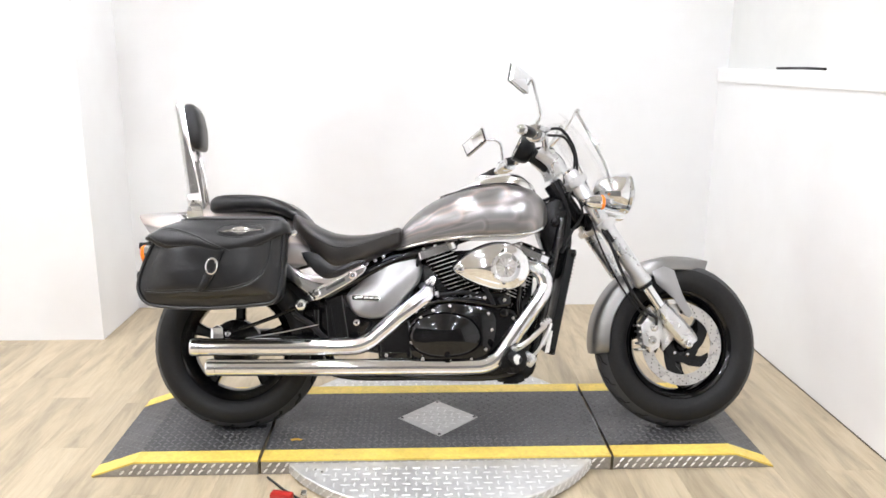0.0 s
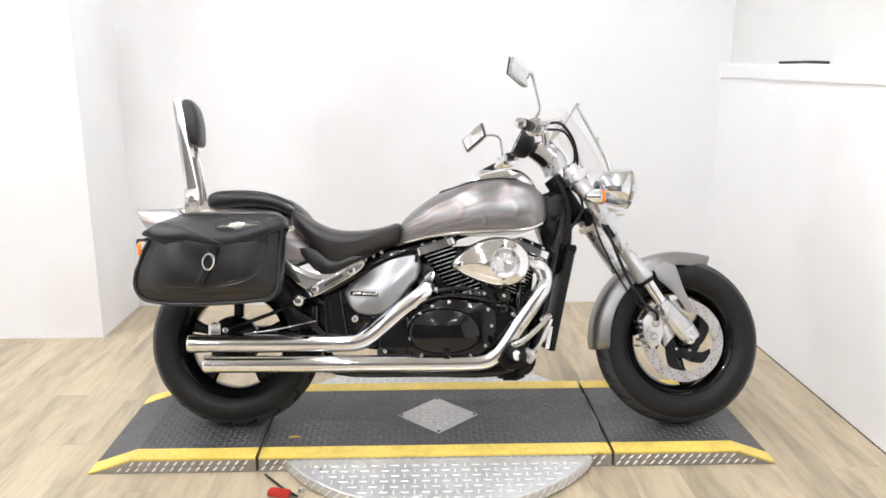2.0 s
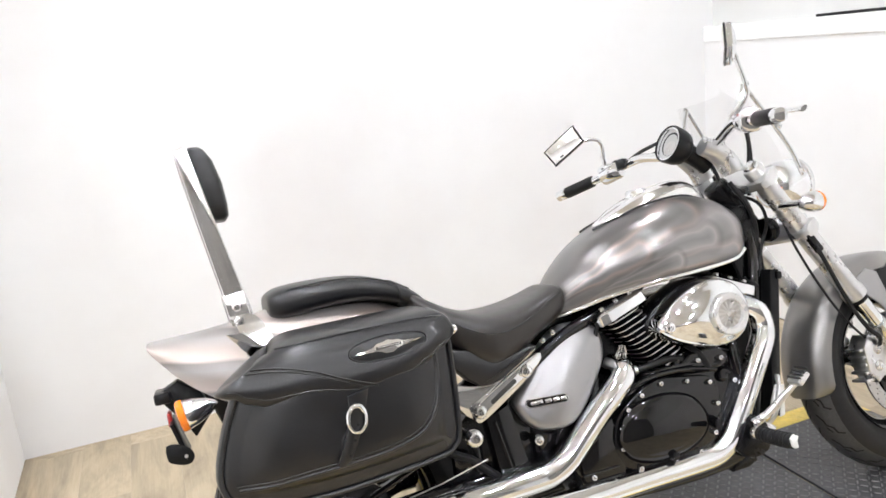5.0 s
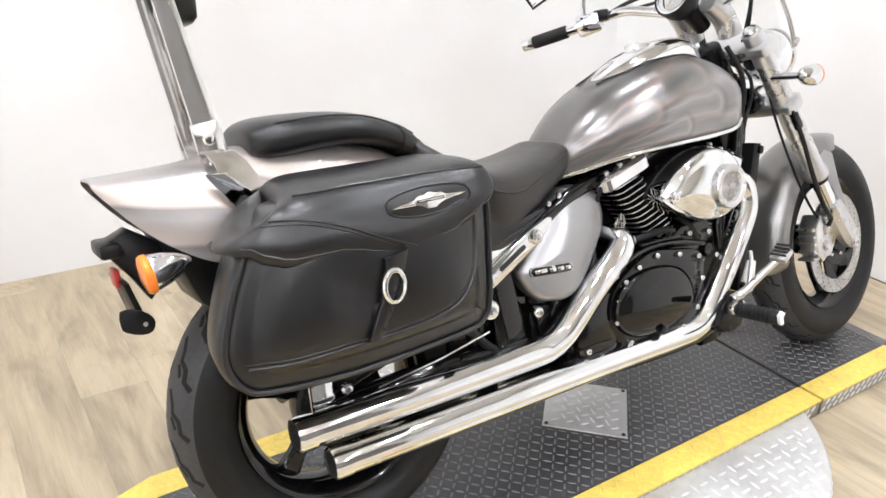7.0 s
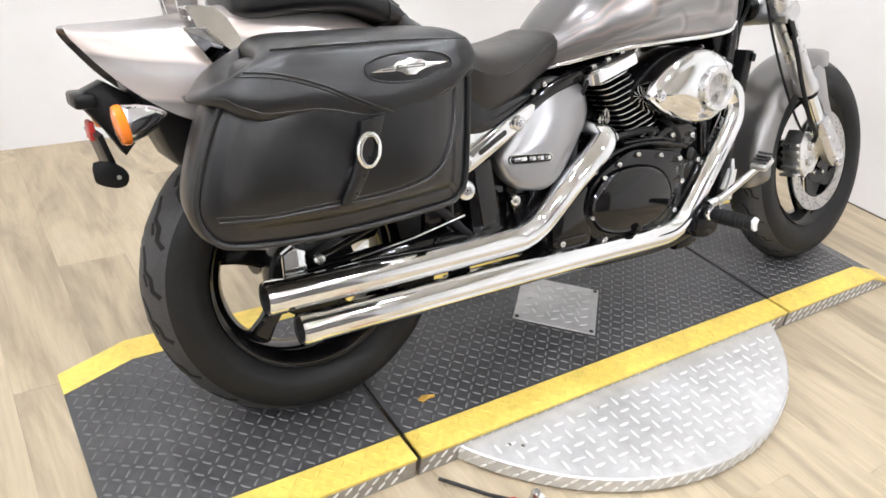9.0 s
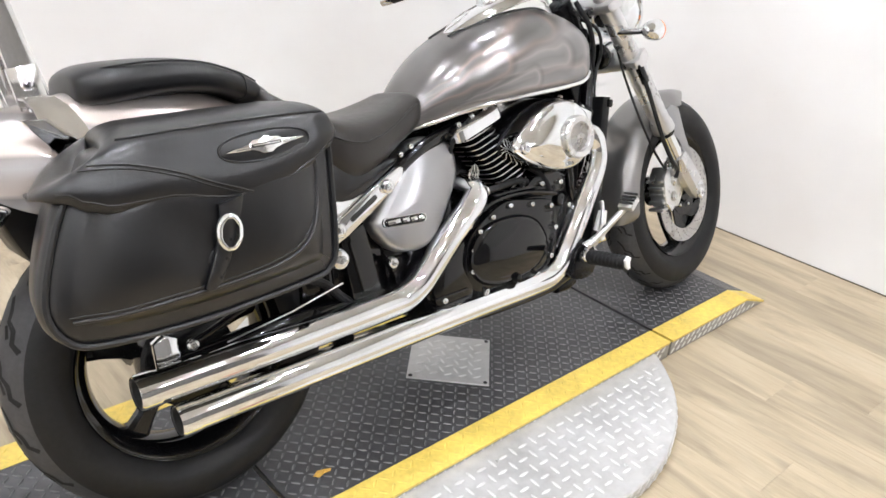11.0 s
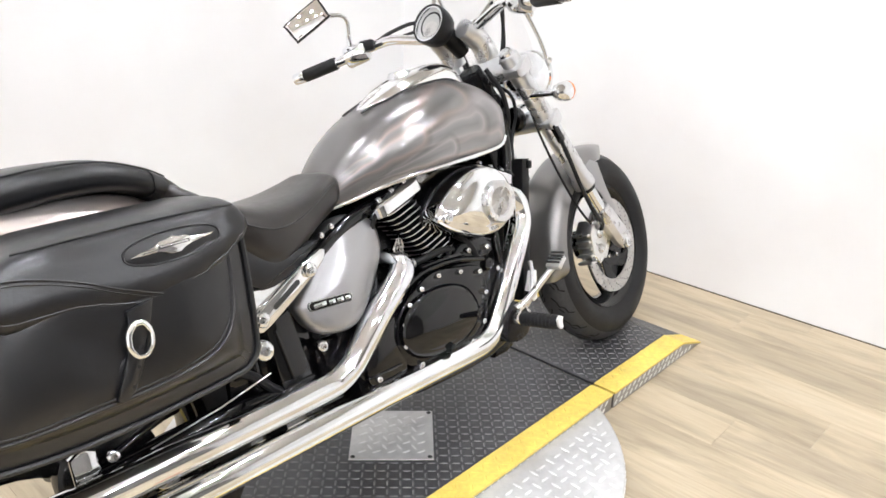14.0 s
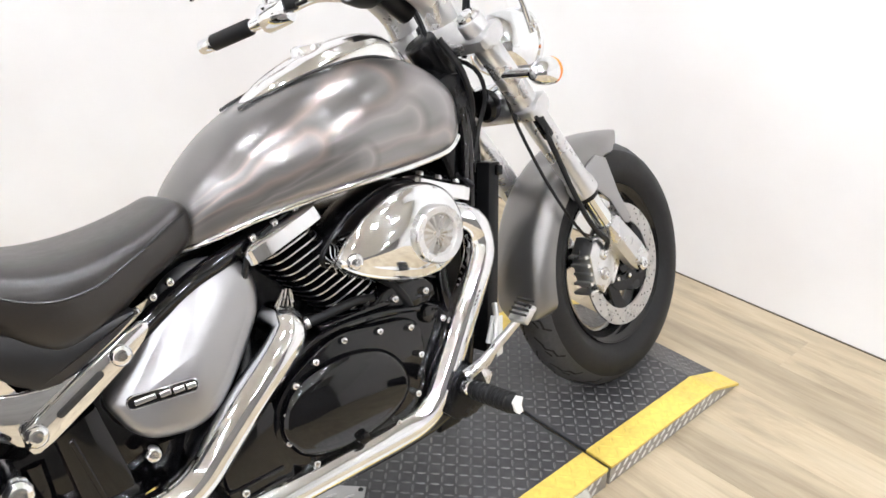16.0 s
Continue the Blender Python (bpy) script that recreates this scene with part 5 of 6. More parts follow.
for s in (-1, 1):
    c, ia = V(-1.052, s * 0.130, 0.664), V(1, 0, 0.16).normalized()
    ind = P("rear_indicator", lathe([(0, 0.066), (0.007, 0.062), (0.018, 0.045), (0.028, 0.020), (0.032, 0.0), (0.032, -0.004)], c, ia, 24), CHROME, label="chrome bullet turn signal with amber lens", m=SIGNALM)
    P("lens", lathe([(0.032, -0.003), (0.034, -0.005), (0.034, -0.013), (0.031, -0.018), (0.018, -0.021), (0, -0.022)], c, ia, 24), AMBER, ind, "orange lens", m=SIGNALM)
    P("stalk", cyl(c + V(0.015, 0, 0), V(-1.03, s * 0.03, 0.665), 0.010, 0.012, 12), PLASTIC, ind, m=SIGNALM)

for wheel, c, half, r, m in ((rw, RAX, 0.060, 0.2045, None), (fw, FAX, 0.045, 0.2015, ST)):
    P("rim_lip", lathe([(r - 0.002, -half - 0.004), (r + 0.001, -half - 0.006), (r + 0.003, -half - 0.003)], c, (0, 1, 0), 96), BLACK, wheel, m=m)
# rear suspension side: swing arm, brake rod, struts, panels
P("swing_arm", tube([(-0.40, -0.10, 0.33), (-0.55, -0.112, 0.335), (-0.70, -0.112, 0.33), (-0.80, -0.112, 0.325)], [0.030, 0.026, 0.024, 0.022], 14, smooth=3), BLACK, label="black swing arm")
P("swing_arm_left", tube([(-0.40, 0.10, 0.33), (-0.55, 0.122, 0.335), (-0.70, 0.125, 0.33), (-0.82, 0.115, 0.325)], [0.040, 0.036, 0.036, 0.05], 14, smooth=3), BLACK, label="black shaft drive housing")
P("axle_block", slab([(-0.832, 0.295), (-0.832, 0.382), (-0.81, 0.395), (-0.787, 0.383), (-0.783, 0.295)], -0.105, -0.128, 0.005), CHROME, label="chrome axle adjuster plate")
P("brake_rod", tube([(-0.765, -0.135, 0.365), (-0.60, -0.14, 0.425), (-0.497, -0.145, 0.468)], 0.0075, 10), BLACK, label="black rear brake torque rod")
P("rod_bolt", bolt((-0.765, -0.135, 0.365), 0.012, 0.012), CHROME)
P("rod_pivot", cyl((-0.488, -0.13, 0.473), (-0.488, -0.225, 0.473), 0.014, 0.012, 16, edge=0.003), SATINBLACK)
P("pivot_cap", bolt((-0.488, -0.222, 0.473), 0.020, 0.022), CHROME)
P("brake_wire", tube([(-0.70, -0.142, 0.350), (-0.56, -0.150, 0.372), (-0.44, -0.152, 0.398)], 0.0016, 6), SATIN)
st = P("bag_strut", slab([(-0.575, 0.640), (-0.530, 0.606), (-0.480, 0.581), (-0.41, 0.566), (-0.35, 0.577), (-0.285, 0.606), (-0.30, 0.565), (-0.42, 0.500), (-0.452, 0.495), (-0.480, 0.515), (-0.590, 0.600)], -0.144, -0.154, 0.003, 2), CHROME, label="V-shaped chrome seat strut bracket")
P("strut_arm", slab([(-0.456, 0.515), (-0.43, 0.538), (-0.33, 0.590), (-0.275, 0.614), (-0.264, 0.600), (-0.30, 0.565), (-0.42, 0.495), (-0.452, 0.488)], -0.152, -0.166, 0.004, 2), CHROME, st)
P("arm_slot", slab(pill(-0.405, 0.528, -0.345, 0.561, 0.006), -0.160, -0.1668, 0.001, 1), STEELDARK, st, "dark slot in the arm")
bolts("strut_bolt", [(-0.442, -0.165, 0.512), (-0.312, -0.165, 0.578)], 0.016, 0.012, (0, -1, 0), CHROME, st)
for x in (-0.265, -0.235, -0.205):
    P("rail_bolt", bolt((x, -0.118, 0.618 + (x + 0.265) * 0.45), 0.007, 0.008), CHROME)
P("battery_box", slab([(-0.51, 0.34), (-0.50, 0.47), (-0.43, 0.50), (-0.33, 0.53), (-0.25, 0.50), (-0.24, 0.34), (-0.36, 0.315)], -0.100, 0.10, 0.015), BLACK, label="black plastic battery box")
P("box_panel", slab([(-0.418, 0.484), (-0.354, 0.506), (-0.325, 0.337), (-0.405, 0.338)], -0.095, -0.130, 0.006), BLACK)
P("panel_rib", slab([(-0.402, 0.470), (-0.394, 0.473), (-0.372, 0.352), (-0.380, 0.352)], -0.128, -0.134, 0.002), BLACK)
P("panel_rib", box((-0.362, -0.126, 0.345), (0.075, 0.016, 0.010), edge=0.003), BLACK)
P("box_bolt", bolt((-0.300, -0.130, 0.404), 0.014, 0.018), CHROME)
P("frame_gusset", slab([(-0.300, 0.413), (-0.240, 0.407), (-0.280, 0.326)], -0.10, -0.125, 0.006), BLACK)
P("case_bracket", slab([(-0.245, 0.42), (-0.205, 0.415), (-0.215, 0.345), (-0.250, 0.335)], -0.10, -0.122, 0.006, 2), BLACK)
P("chassis_plate", slab([(-0.30, 0.30), (-0.30, 0.45), (-0.22, 0.47), (-0.17, 0.40), (-0.17, 0.28)], -0.08, -0.108, 0.008), BLACK)
P("rear_hose", tube([(-0.56, -0.06, 0.47), (-0.52, -0.12, 0.43), (-0.47, -0.13, 0.40), (-0.42, -0.12, 0.35), (-0.36, -0.12, 0.31)], 0.010, 8, smooth=4), RUBBER)

# side cover with model badge
cov = [(-0.338, 0.505), (-0.300, 0.545), (-0.25, 0.594), (-0.205, 0.634), (-0.155, 0.654), (-0.098, 0.648), (-0.069, 0.629), (-0.062, 0.592), (-0.074, 0.552), (-0.105, 0.512), (-0.150, 0.462), (-0.19, 0.430), (-0.235, 0.418), (-0.29, 0.427), (-0.318, 0.448), (-0.332, 0.475)]
SCM = Matrix.Identity(4)
SCM[1][2], SCM[1][3] = 0.28, -0.28 * 0.53
bm = slab(cov, -0.07, -0.132, 0.024, 3, bulge=0.016)
bm.transform(SCM)
sct = skin_of(bm)
sc = P("side_cover", bm, SILVER, label="silver painted side cover with a dark badge")


BDG = seat_on(sct, -0.266, 0.494, 1.0)
pl = pill(-0.0425, 0.003, 0.0425, -0.003, 0.0095)
P("badge", slab(pill(-0.0425, 0.003, 0.0425, -0.003, 0.0105), 0.012, -0.004, 0.002), BLACK, sc, "black badge plate with bright border", m=BDG)
P("badge_border", tube([V(a, -0.0042, b) for a, b in pl + pl[:1]], 0.0013, 6), CHROME, sc, m=BDG)
for w, x in ((0.030, -0.026), (0.016, 0.003), (0.016, 0.0225), (0.014, 0.041)):
    P("badge_bar", box((x, -0.0045, -x * 0.07), (w, 0.002, 0.0085), edge=0.0008), CHROME, sc, m=BDG)

# saddlebag
BAGM = Matrix.Translation((0, -0.010, 0))
bag_out = [(-0.895, 0.753), (-0.75, 0.764), (-0.57, 0.762), (-0.536, 0.744), (-0.526, 0.715), (-0.529, 0.62), (-0.538, 0.520), (-0.556, 0.487), (-0.602, 0.471), (-0.80, 0.458), (-0.955, 0.465), (-1.010, 0.486), (-1.033, 0.540), (-1.013, 0.62), (-0.975, 0.700), (-0.940, 0.728)]


def bag_puff(x, z):
    """How far the stuffed leather swells out of its edge, fuller low on the pocket."""
    a, b = (x + 0.762) / 0.235, (z - 0.612) / 0.150
    full = 0.033 * max(0.0, 1 - a ** 4) ** 0.8 * max(0.0, 1 - b ** 4) ** 0.8
    # a slack fold that runs down from the strap, a fuller belly either side of it
    u = (x + 0.80) * 0.8 + (z - 0.60) * 0.6
    fold = 0.0055 * math.exp(-((x + 0.655) / 0.055) ** 2 - ((z - 0.585) / 0.06) ** 2) + 0.007 * math.exp(-((x + 0.90) / 0.07) ** 2 - ((z - 0.58) / 0.07) ** 2) - 0.004 * math.exp(-(u / 0.03) ** 2 - ((z - 0.60) / 0.06) ** 2)
    return full + fold


bm = slab(bag_out, -0.165, -0.320, 0.038, 5, puff=bag_puff)
for v in bm.verts:
    deep = min(1.0, max(0.0, (-0.165 - v.co.y) / 0.09))
    v.co.x = -0.762 + (v.co.x + 0.762) * (0.89 + 0.11 * math.sin(deep * math.pi / 2))
bagt = skin_of(bm)
bag = P("saddlebag", bm, LEATHER, label="black leather saddlebag with a buckled flap", angle=60, m=BAGM)
flap_low = [(-1.003, 0.700), (-0.973, 0.694), (-0.945, 0.678), (-0.914, 0.668), (-0.875, 0.668), (-0.834, 0.668), (-0.80, 0.662), (-0.772, 0.654), (-0.74, 0.648), (-0.707, 0.648), (-0.67, 0.653), (-0.634, 0.662), (-0.59, 0.680), (-0.548, 0.703), (-0.504, 0.724)]


def flap_edge(x):
    for (x0, z0), (x1, z1) in zip(flap_low, flap_low[1:]):
        if x <= x1:
            k = min(1.0, max(0.0, (x - x0) / (x1 - x0)))
            return z0 + (z1 - z0) * k * k * (3 - 2 * k)
    return flap_low[-1][1]


bm = bmesh.new()
half = [(0.040, 0.0), (0.022, 0.045), (0.007, 0.090), (0.0, 0.125), (0.004, 0.155), (0.018, 0.178), (0.045, 0.191), (0.085, 0.196), (0.150, 0.199)]
plan = [V(-1.005 + a, b, 0) for a, b in half] + [V(-0.753, 0.200, 0)] + [V(-0.501 - a, b, 0) for a, b in reversed(half)]
cols, NW = [], 18
for p in spline(plan, 4):
    x, deep = p.x, max(0.0, p.y)
    side, row = deep / 0.2, []
    away = min(x + 1.005, -0.501 - x)
    lo = flap_edge(x)
    hi = 0.786 - 0.020 * max(0.0, 1 - away / 0.035) ** 2 - 0.032 * max(0.0, 1 - (x + 1.005) / 0.17) ** 2
    for j in range(NW + 3):
        w = math.sin(max(0, j - 2) / NW * math.pi / 2)
        z = lo + (hi - lo) * w
        dep = deep * (1 - w ** 5) ** (1 / 3.2) + (0.006 * math.sin(math.pi * min(1, w * 2.2)) - 0.004) * side
        if j == 0:
            dep, z = max(0.0, dep - 0.022), z + 0.002
        elif j == 1:
            dep, z = max(0.0, dep - 0.005), z - 0.002
        # the flap draws in towards its top, most at the rear end
        e = 1 - (1 - w ** 5) ** (1 / 3.2)
        xl, xr = -1.008 + 0.040 * w ** 2, -0.512 - 0.010 * w
        xx = xl + (xr - xl) * (x + 1.005) / 0.504
        xx += 0.080 * w ** 2.2 * max(0.0, 1 - (x + 1.005) / 0.17) ** 1.7 - 0.035 * e * max(0.0, 1 - (-0.501 - x) / 0.07)
        row.append(V(xx, -0.153 - dep, z))
    cols.append(row)
made = [ring(bm, r) for r in cols]
for p, q in zip(made, made[1:]):
    bridge(bm, p, q, closed=False)
bmesh.ops.remove_doubles(bm, verts=bm.verts, dist=1e-5)
flt = skin_of(bm)
fl = P("bag_flap", bm, LEATHER, bag, "stitched leather bag flap", angle=80, m=BAGM)
P("flap_piping", tube(onto(flt, [(x, flap_edge(x) + 0.010) for x in (-0.985 + 0.0155 * k for k in range(31))], 0.0002), 0.0016, 6), PIPING, bag, m=BAGM)
P("flap_top_seam", tube(onto(flt, [(-0.918 + 0.0178 * k, 0.768 - 0.006 * abs(k / 11.0 - 1) ** 4) for k in range(23)], 0.0006), 0.0022, 6), PIPING, bag, m=BAGM)
for off in (0.0, -0.006):
    P("flap_seam", tube(onto(flt, [(p.x, p.y + off) for p in spline([V(-0.970, 0.738, 0), V(-0.93, 0.738, 0), V(-0.88, 0.731, 0), V(-0.82, 0.711, 0), V(-0.77, 0.687, 0), V(-0.705, 0.660, 0)], 6)], 0.0006), 0.0020 if off == 0 else 0.0011, 6), PIPING, bag, m=BAGM)
pp = [(p.x, p.y) for p in closed_spline([V(a, b, 0) for a, b in bag_out], 5)]
if area2(pp) < 0:
    pp = pp[::-1]
q = inset(pp, 0.008)
P("bag_piping", tube([V(a, -0.309, b) for a, b in q] + [V(q[0][0], -0.309, q[0][1])], 0.0060, 8), PIPING, bag, "black leather edge piping", m=BAGM)
pk = spline([V(-0.572, 0.695, 0), V(-0.577, 0.640, 0), V(-0.594, 0.588, 0), V(-0.628, 0.552, 0), V(-0.68, 0.533, 0), V(-0.75, 0.524, 0), V(-0.85, 0.522, 0), V(-0.93, 0.519, 0), V(-0.995, 0.520, 0)], 6)
for off, rr in ((0.0, 0.0034), (0.008, 0.0012)):
    P("bag_pocket_seam", tube(onto(bagt, [(p.x - off * 0.5, p.y + off) for p in pk], 0.0006), rr, 8), PIPING, bag, m=BAGM)
P("bag_gusset", slab([(-0.762 + (a + 0.762) * 0.86, b * 0.97 + 0.019) for a, b in bag_out], -0.14, -0.20, 0.02, 3), LEATHER, bag, m=BAGM)
sp = [(-0.748, 0.656), (-0.752, 0.635), (-0.760, 0.608), (-0.770, 0.580), (-0.785, 0.553), (-0.797, 0.532), (-0.800, 0.527)]
sw = onto(bagt, sp, 0.009)
wd = (0.021, 0.018, 0.0155, 0.0155, 0.015, 0.0135, 0.006)
P("bag_strap", loft([[p + V(sx * g, sy, sx * g * 0.18) for sx, sy in ((-1, 0.006), (-1, -0.001), (-0.8, -0.003), (0.8, -0.003), (1, -0.001), (1, 0.006))] for p, g in zip(sw, wd)]), LEATHER, bag, "leather closing strap", angle=50, m=BAGM)
for k in (2, 3, 4):
    P("strap_hole", cyl(sw[k] + V(0, -0.001, -0.012), sw[k] + V(0, -0.0036, -0.012), 0.0028, seg=10), GROOVE, bag, m=BAGM)
P("strap_loop", slab([(-0.797, 0.572), (-0.778, 0.586), (-0.774, 0.560), (-0.790, 0.545), (-0.806, 0.548)], -0.340, -0.3515, 0.003, 2), LEATHER, bag, m=BAGM)
BKM = BAGM @ Matrix.Translation(sw[2] + V(0, -0.006, 0)) @ Matrix.Rotation(radians(8), 4, "Y")
bk = []
for k in range(9):
    a = 2 * math.pi * (k + 0.5) / 8
    bk.append(V(0.0185 * math.cos(a) / math.cos(math.pi / 8) * 0.96, 0, 0.0265 * math.sin(a) / math.cos(math.pi / 8) * 0.96))
bk = [p for a, b in zip(bk, bk[1:]) for p in (a * 0.8 + b * 0.2, a * 0.2 + b * 0.8)]
P("buckle", tube(bk + bk[:1], 0.0058, 12, flat=0.7), CHROME, bag, "worn chrome oval buckle", m=BKM)
# emblem: wings and a shield in a stitched oval, with a plain bar for the lettering
EMM = BAGM @ seat_on(flt, -0.669, 0.728, 0.9) @ Matrix.Rotation(radians(-1.0), 4, "Y")
P("emblem_ground", slab([(0.078 * math.cos(a), 0.0215 * math.copysign(abs(math.sin(a)) ** 0.8, math.sin(a))) for a in (2 * math.pi * k / 40 for k in range(40))], 0.006, -0.0012, 0.001), LEATHER, bag, m=EMM)
em = slab([(-0.071, -0.0035), (-0.050, 0.0015), (-0.026, 0.0045), (0.026, 0.0055), (0.050, 0.0035), (0.071, 0.0015), (0.050, -0.0025), (0.026, -0.0050), (-0.026, -0.0055), (-0.050, -0.0050)], 0.004, -0.0045, 0.0012)
P("emblem", em, BRUSHED, bag, "winged chrome emblem", m=EMM)
P("emblem_shield", slab([(-0.030, 0.0050), (-0.022, 0.0100), (-0.010, 0.0105), (0.0, 0.0140), (0.010, 0.0105), (0.022, 0.0100), (0.030, 0.0050), (0.029, -0.0045), (0.016, -0.0085), (0.008, -0.0135), (-0.008, -0.0135), (-0.016, -0.0085), (-0.029, -0.0045)], 0.0, -0.0062, 0.0012), BRUSHED, bag, m=EMM)
P("emblem_bar", box((0.0, -0.0063, 0.0006), (0.052, 0.0016, 0.0052), edge=0.0005), STEELDARK, bag, m=EMM)
P("emblem_lettering", box((0.0, -0.0072, 0.0006), (0.046, 0.0010, 0.0026), edge=0.0003), BRUSHED, bag, m=EMM)
for sx in (-1, 1):
    for k, z in enumerate((0.0016, -0.0018)):
        P("emblem_feather", box((sx * (0.042 - 0.002 * k), -0.0046, z), (0.030 - 0.008 * k, 0.0012, 0.0009), edge=0.0002), STEELDARK, bag, m=EMM)
P("emblem_ring", tube([V(0.080 * math.cos(a), -0.0012, 0.0235 * math.copysign(abs(math.sin(a)) ** 0.8, math.sin(a))) for a in (2 * math.pi * k / 40 for k in range(41))], 0.0017, 6), PIPING, bag, m=EMM)
for px, pz in ((-0.52, 0.72),):
    P("bag_hook", bolt((px + 0.006, -0.26, pz), 0.010, 0.02, (1, 0, 0.3)), CHROME, bag, m=BAGM)

# footpeg, pedal, lower lines
peg = P("footpeg", cyl((0.262, -0.215, 0.290), (0.262, -0.335, 0.290), 0.0175, 0.0175, 18, edge=0.005), RUBBER, label="black ribbed rubber footpeg")
b7 = bmesh.new()
for k in range(9):
    tube([V(0.262 + 0.0178 * math.cos(a), -0.222 - 0.012 * k, 0.290 + 0.0178 * math.sin(a)) for a in (2 * math.pi * i / 16 for i in range(17))], 0.0018, 6, b7)
P("peg_rib", b7, RUBBER, peg)
P("peg_end", slab([(0.252, 0.282), (0.250, 0.300), (0.262, 0.309), (0.274, 0.302), (0.268, 0.290), (0.270, 0.276), (0.260, 0.274)], -0.333, -0.341, 0.002, 1), WHITEPLATE, peg, "bare aluminium peg end")
P("peg_mount", slab([(0.215, 0.250), (0.24, 0.315), (0.29, 0.325), (0.315, 0.28), (0.30, 0.235), (0.25, 0.225)], -0.11, -0.20, 0.010, 2), SATINBLACK, peg)
P("peg_pivot", bolt((0.262, -0.198, 0.290), 0.017, 0.020), CHROME, peg)
pd = P("brake_pedal", tube([(0.262, -0.200, 0.312), (0.30, -0.212, 0.330), (0.345, -0.235, 0.372), (0.372, -0.255, 0.402)], [0.012, 0.010, 0.009, 0.008], 12, smooth=3), SATIN, label="satin aluminium brake pedal")
P("pedal_pad", box((0.372, -0.262, 0.412), (0.040, 0.045, 0.016), edge=0.004, rot=Euler((0, radians(-38), 0)).to_matrix()), SATIN, pd)
b8 = bmesh.new()
for k in range(4):
    box((0.360 + 0.008 * k, -0.262, 0.410 + 0.0065 * k + 0.006), (0.003, 0.042, 0.006), b8, rot=Euler((0, radians(-38), 0)).to_matrix())
P("pad_rib", b8, STEELDARK, pd)
P("pedal_arm", tube([(0.33, -0.15, 0.275), (0.36, -0.17, 0.31), (0.392, -0.16, 0.365), (0.408, -0.145, 0.40)], 0.006, 8, smooth=3), SATIN)
P("reservoir_sleeve", cyl((0.375, -0.150, 0.325), (0.400, -0.150, 0.375), 0.009, seg=12), WHITEPLATE, label="white plastic cable sleeve")
P("white_tag", slab([(0.382, 0.295), (0.398, 0.297), (0.412, 0.375), (0.398, 0.376)], -0.156, -0.160, 0.001), WHITEPLATE)
P("master_cylinder", box((0.325, -0.155, 0.272), (0.045, 0.04, 0.045), edge=0.008, rot=Euler((0, radians(35), 0)).to_matrix()), SATIN)
P("lower_guard", slab([(0.215, 0.185), (0.235, 0.265), (0.30, 0.30), (0.355, 0.27), (0.345, 0.215), (0.30, 0.190)], -0.08, -0.120, 0.010, 2), SATINBLACK)
P("stand_bracket", slab([(0.235, 0.178), (0.25, 0.215), (0.305, 0.215), (0.315, 0.19), (0.285, 0.178)], -0.10, -0.125, 0.006), SATINBLACK)

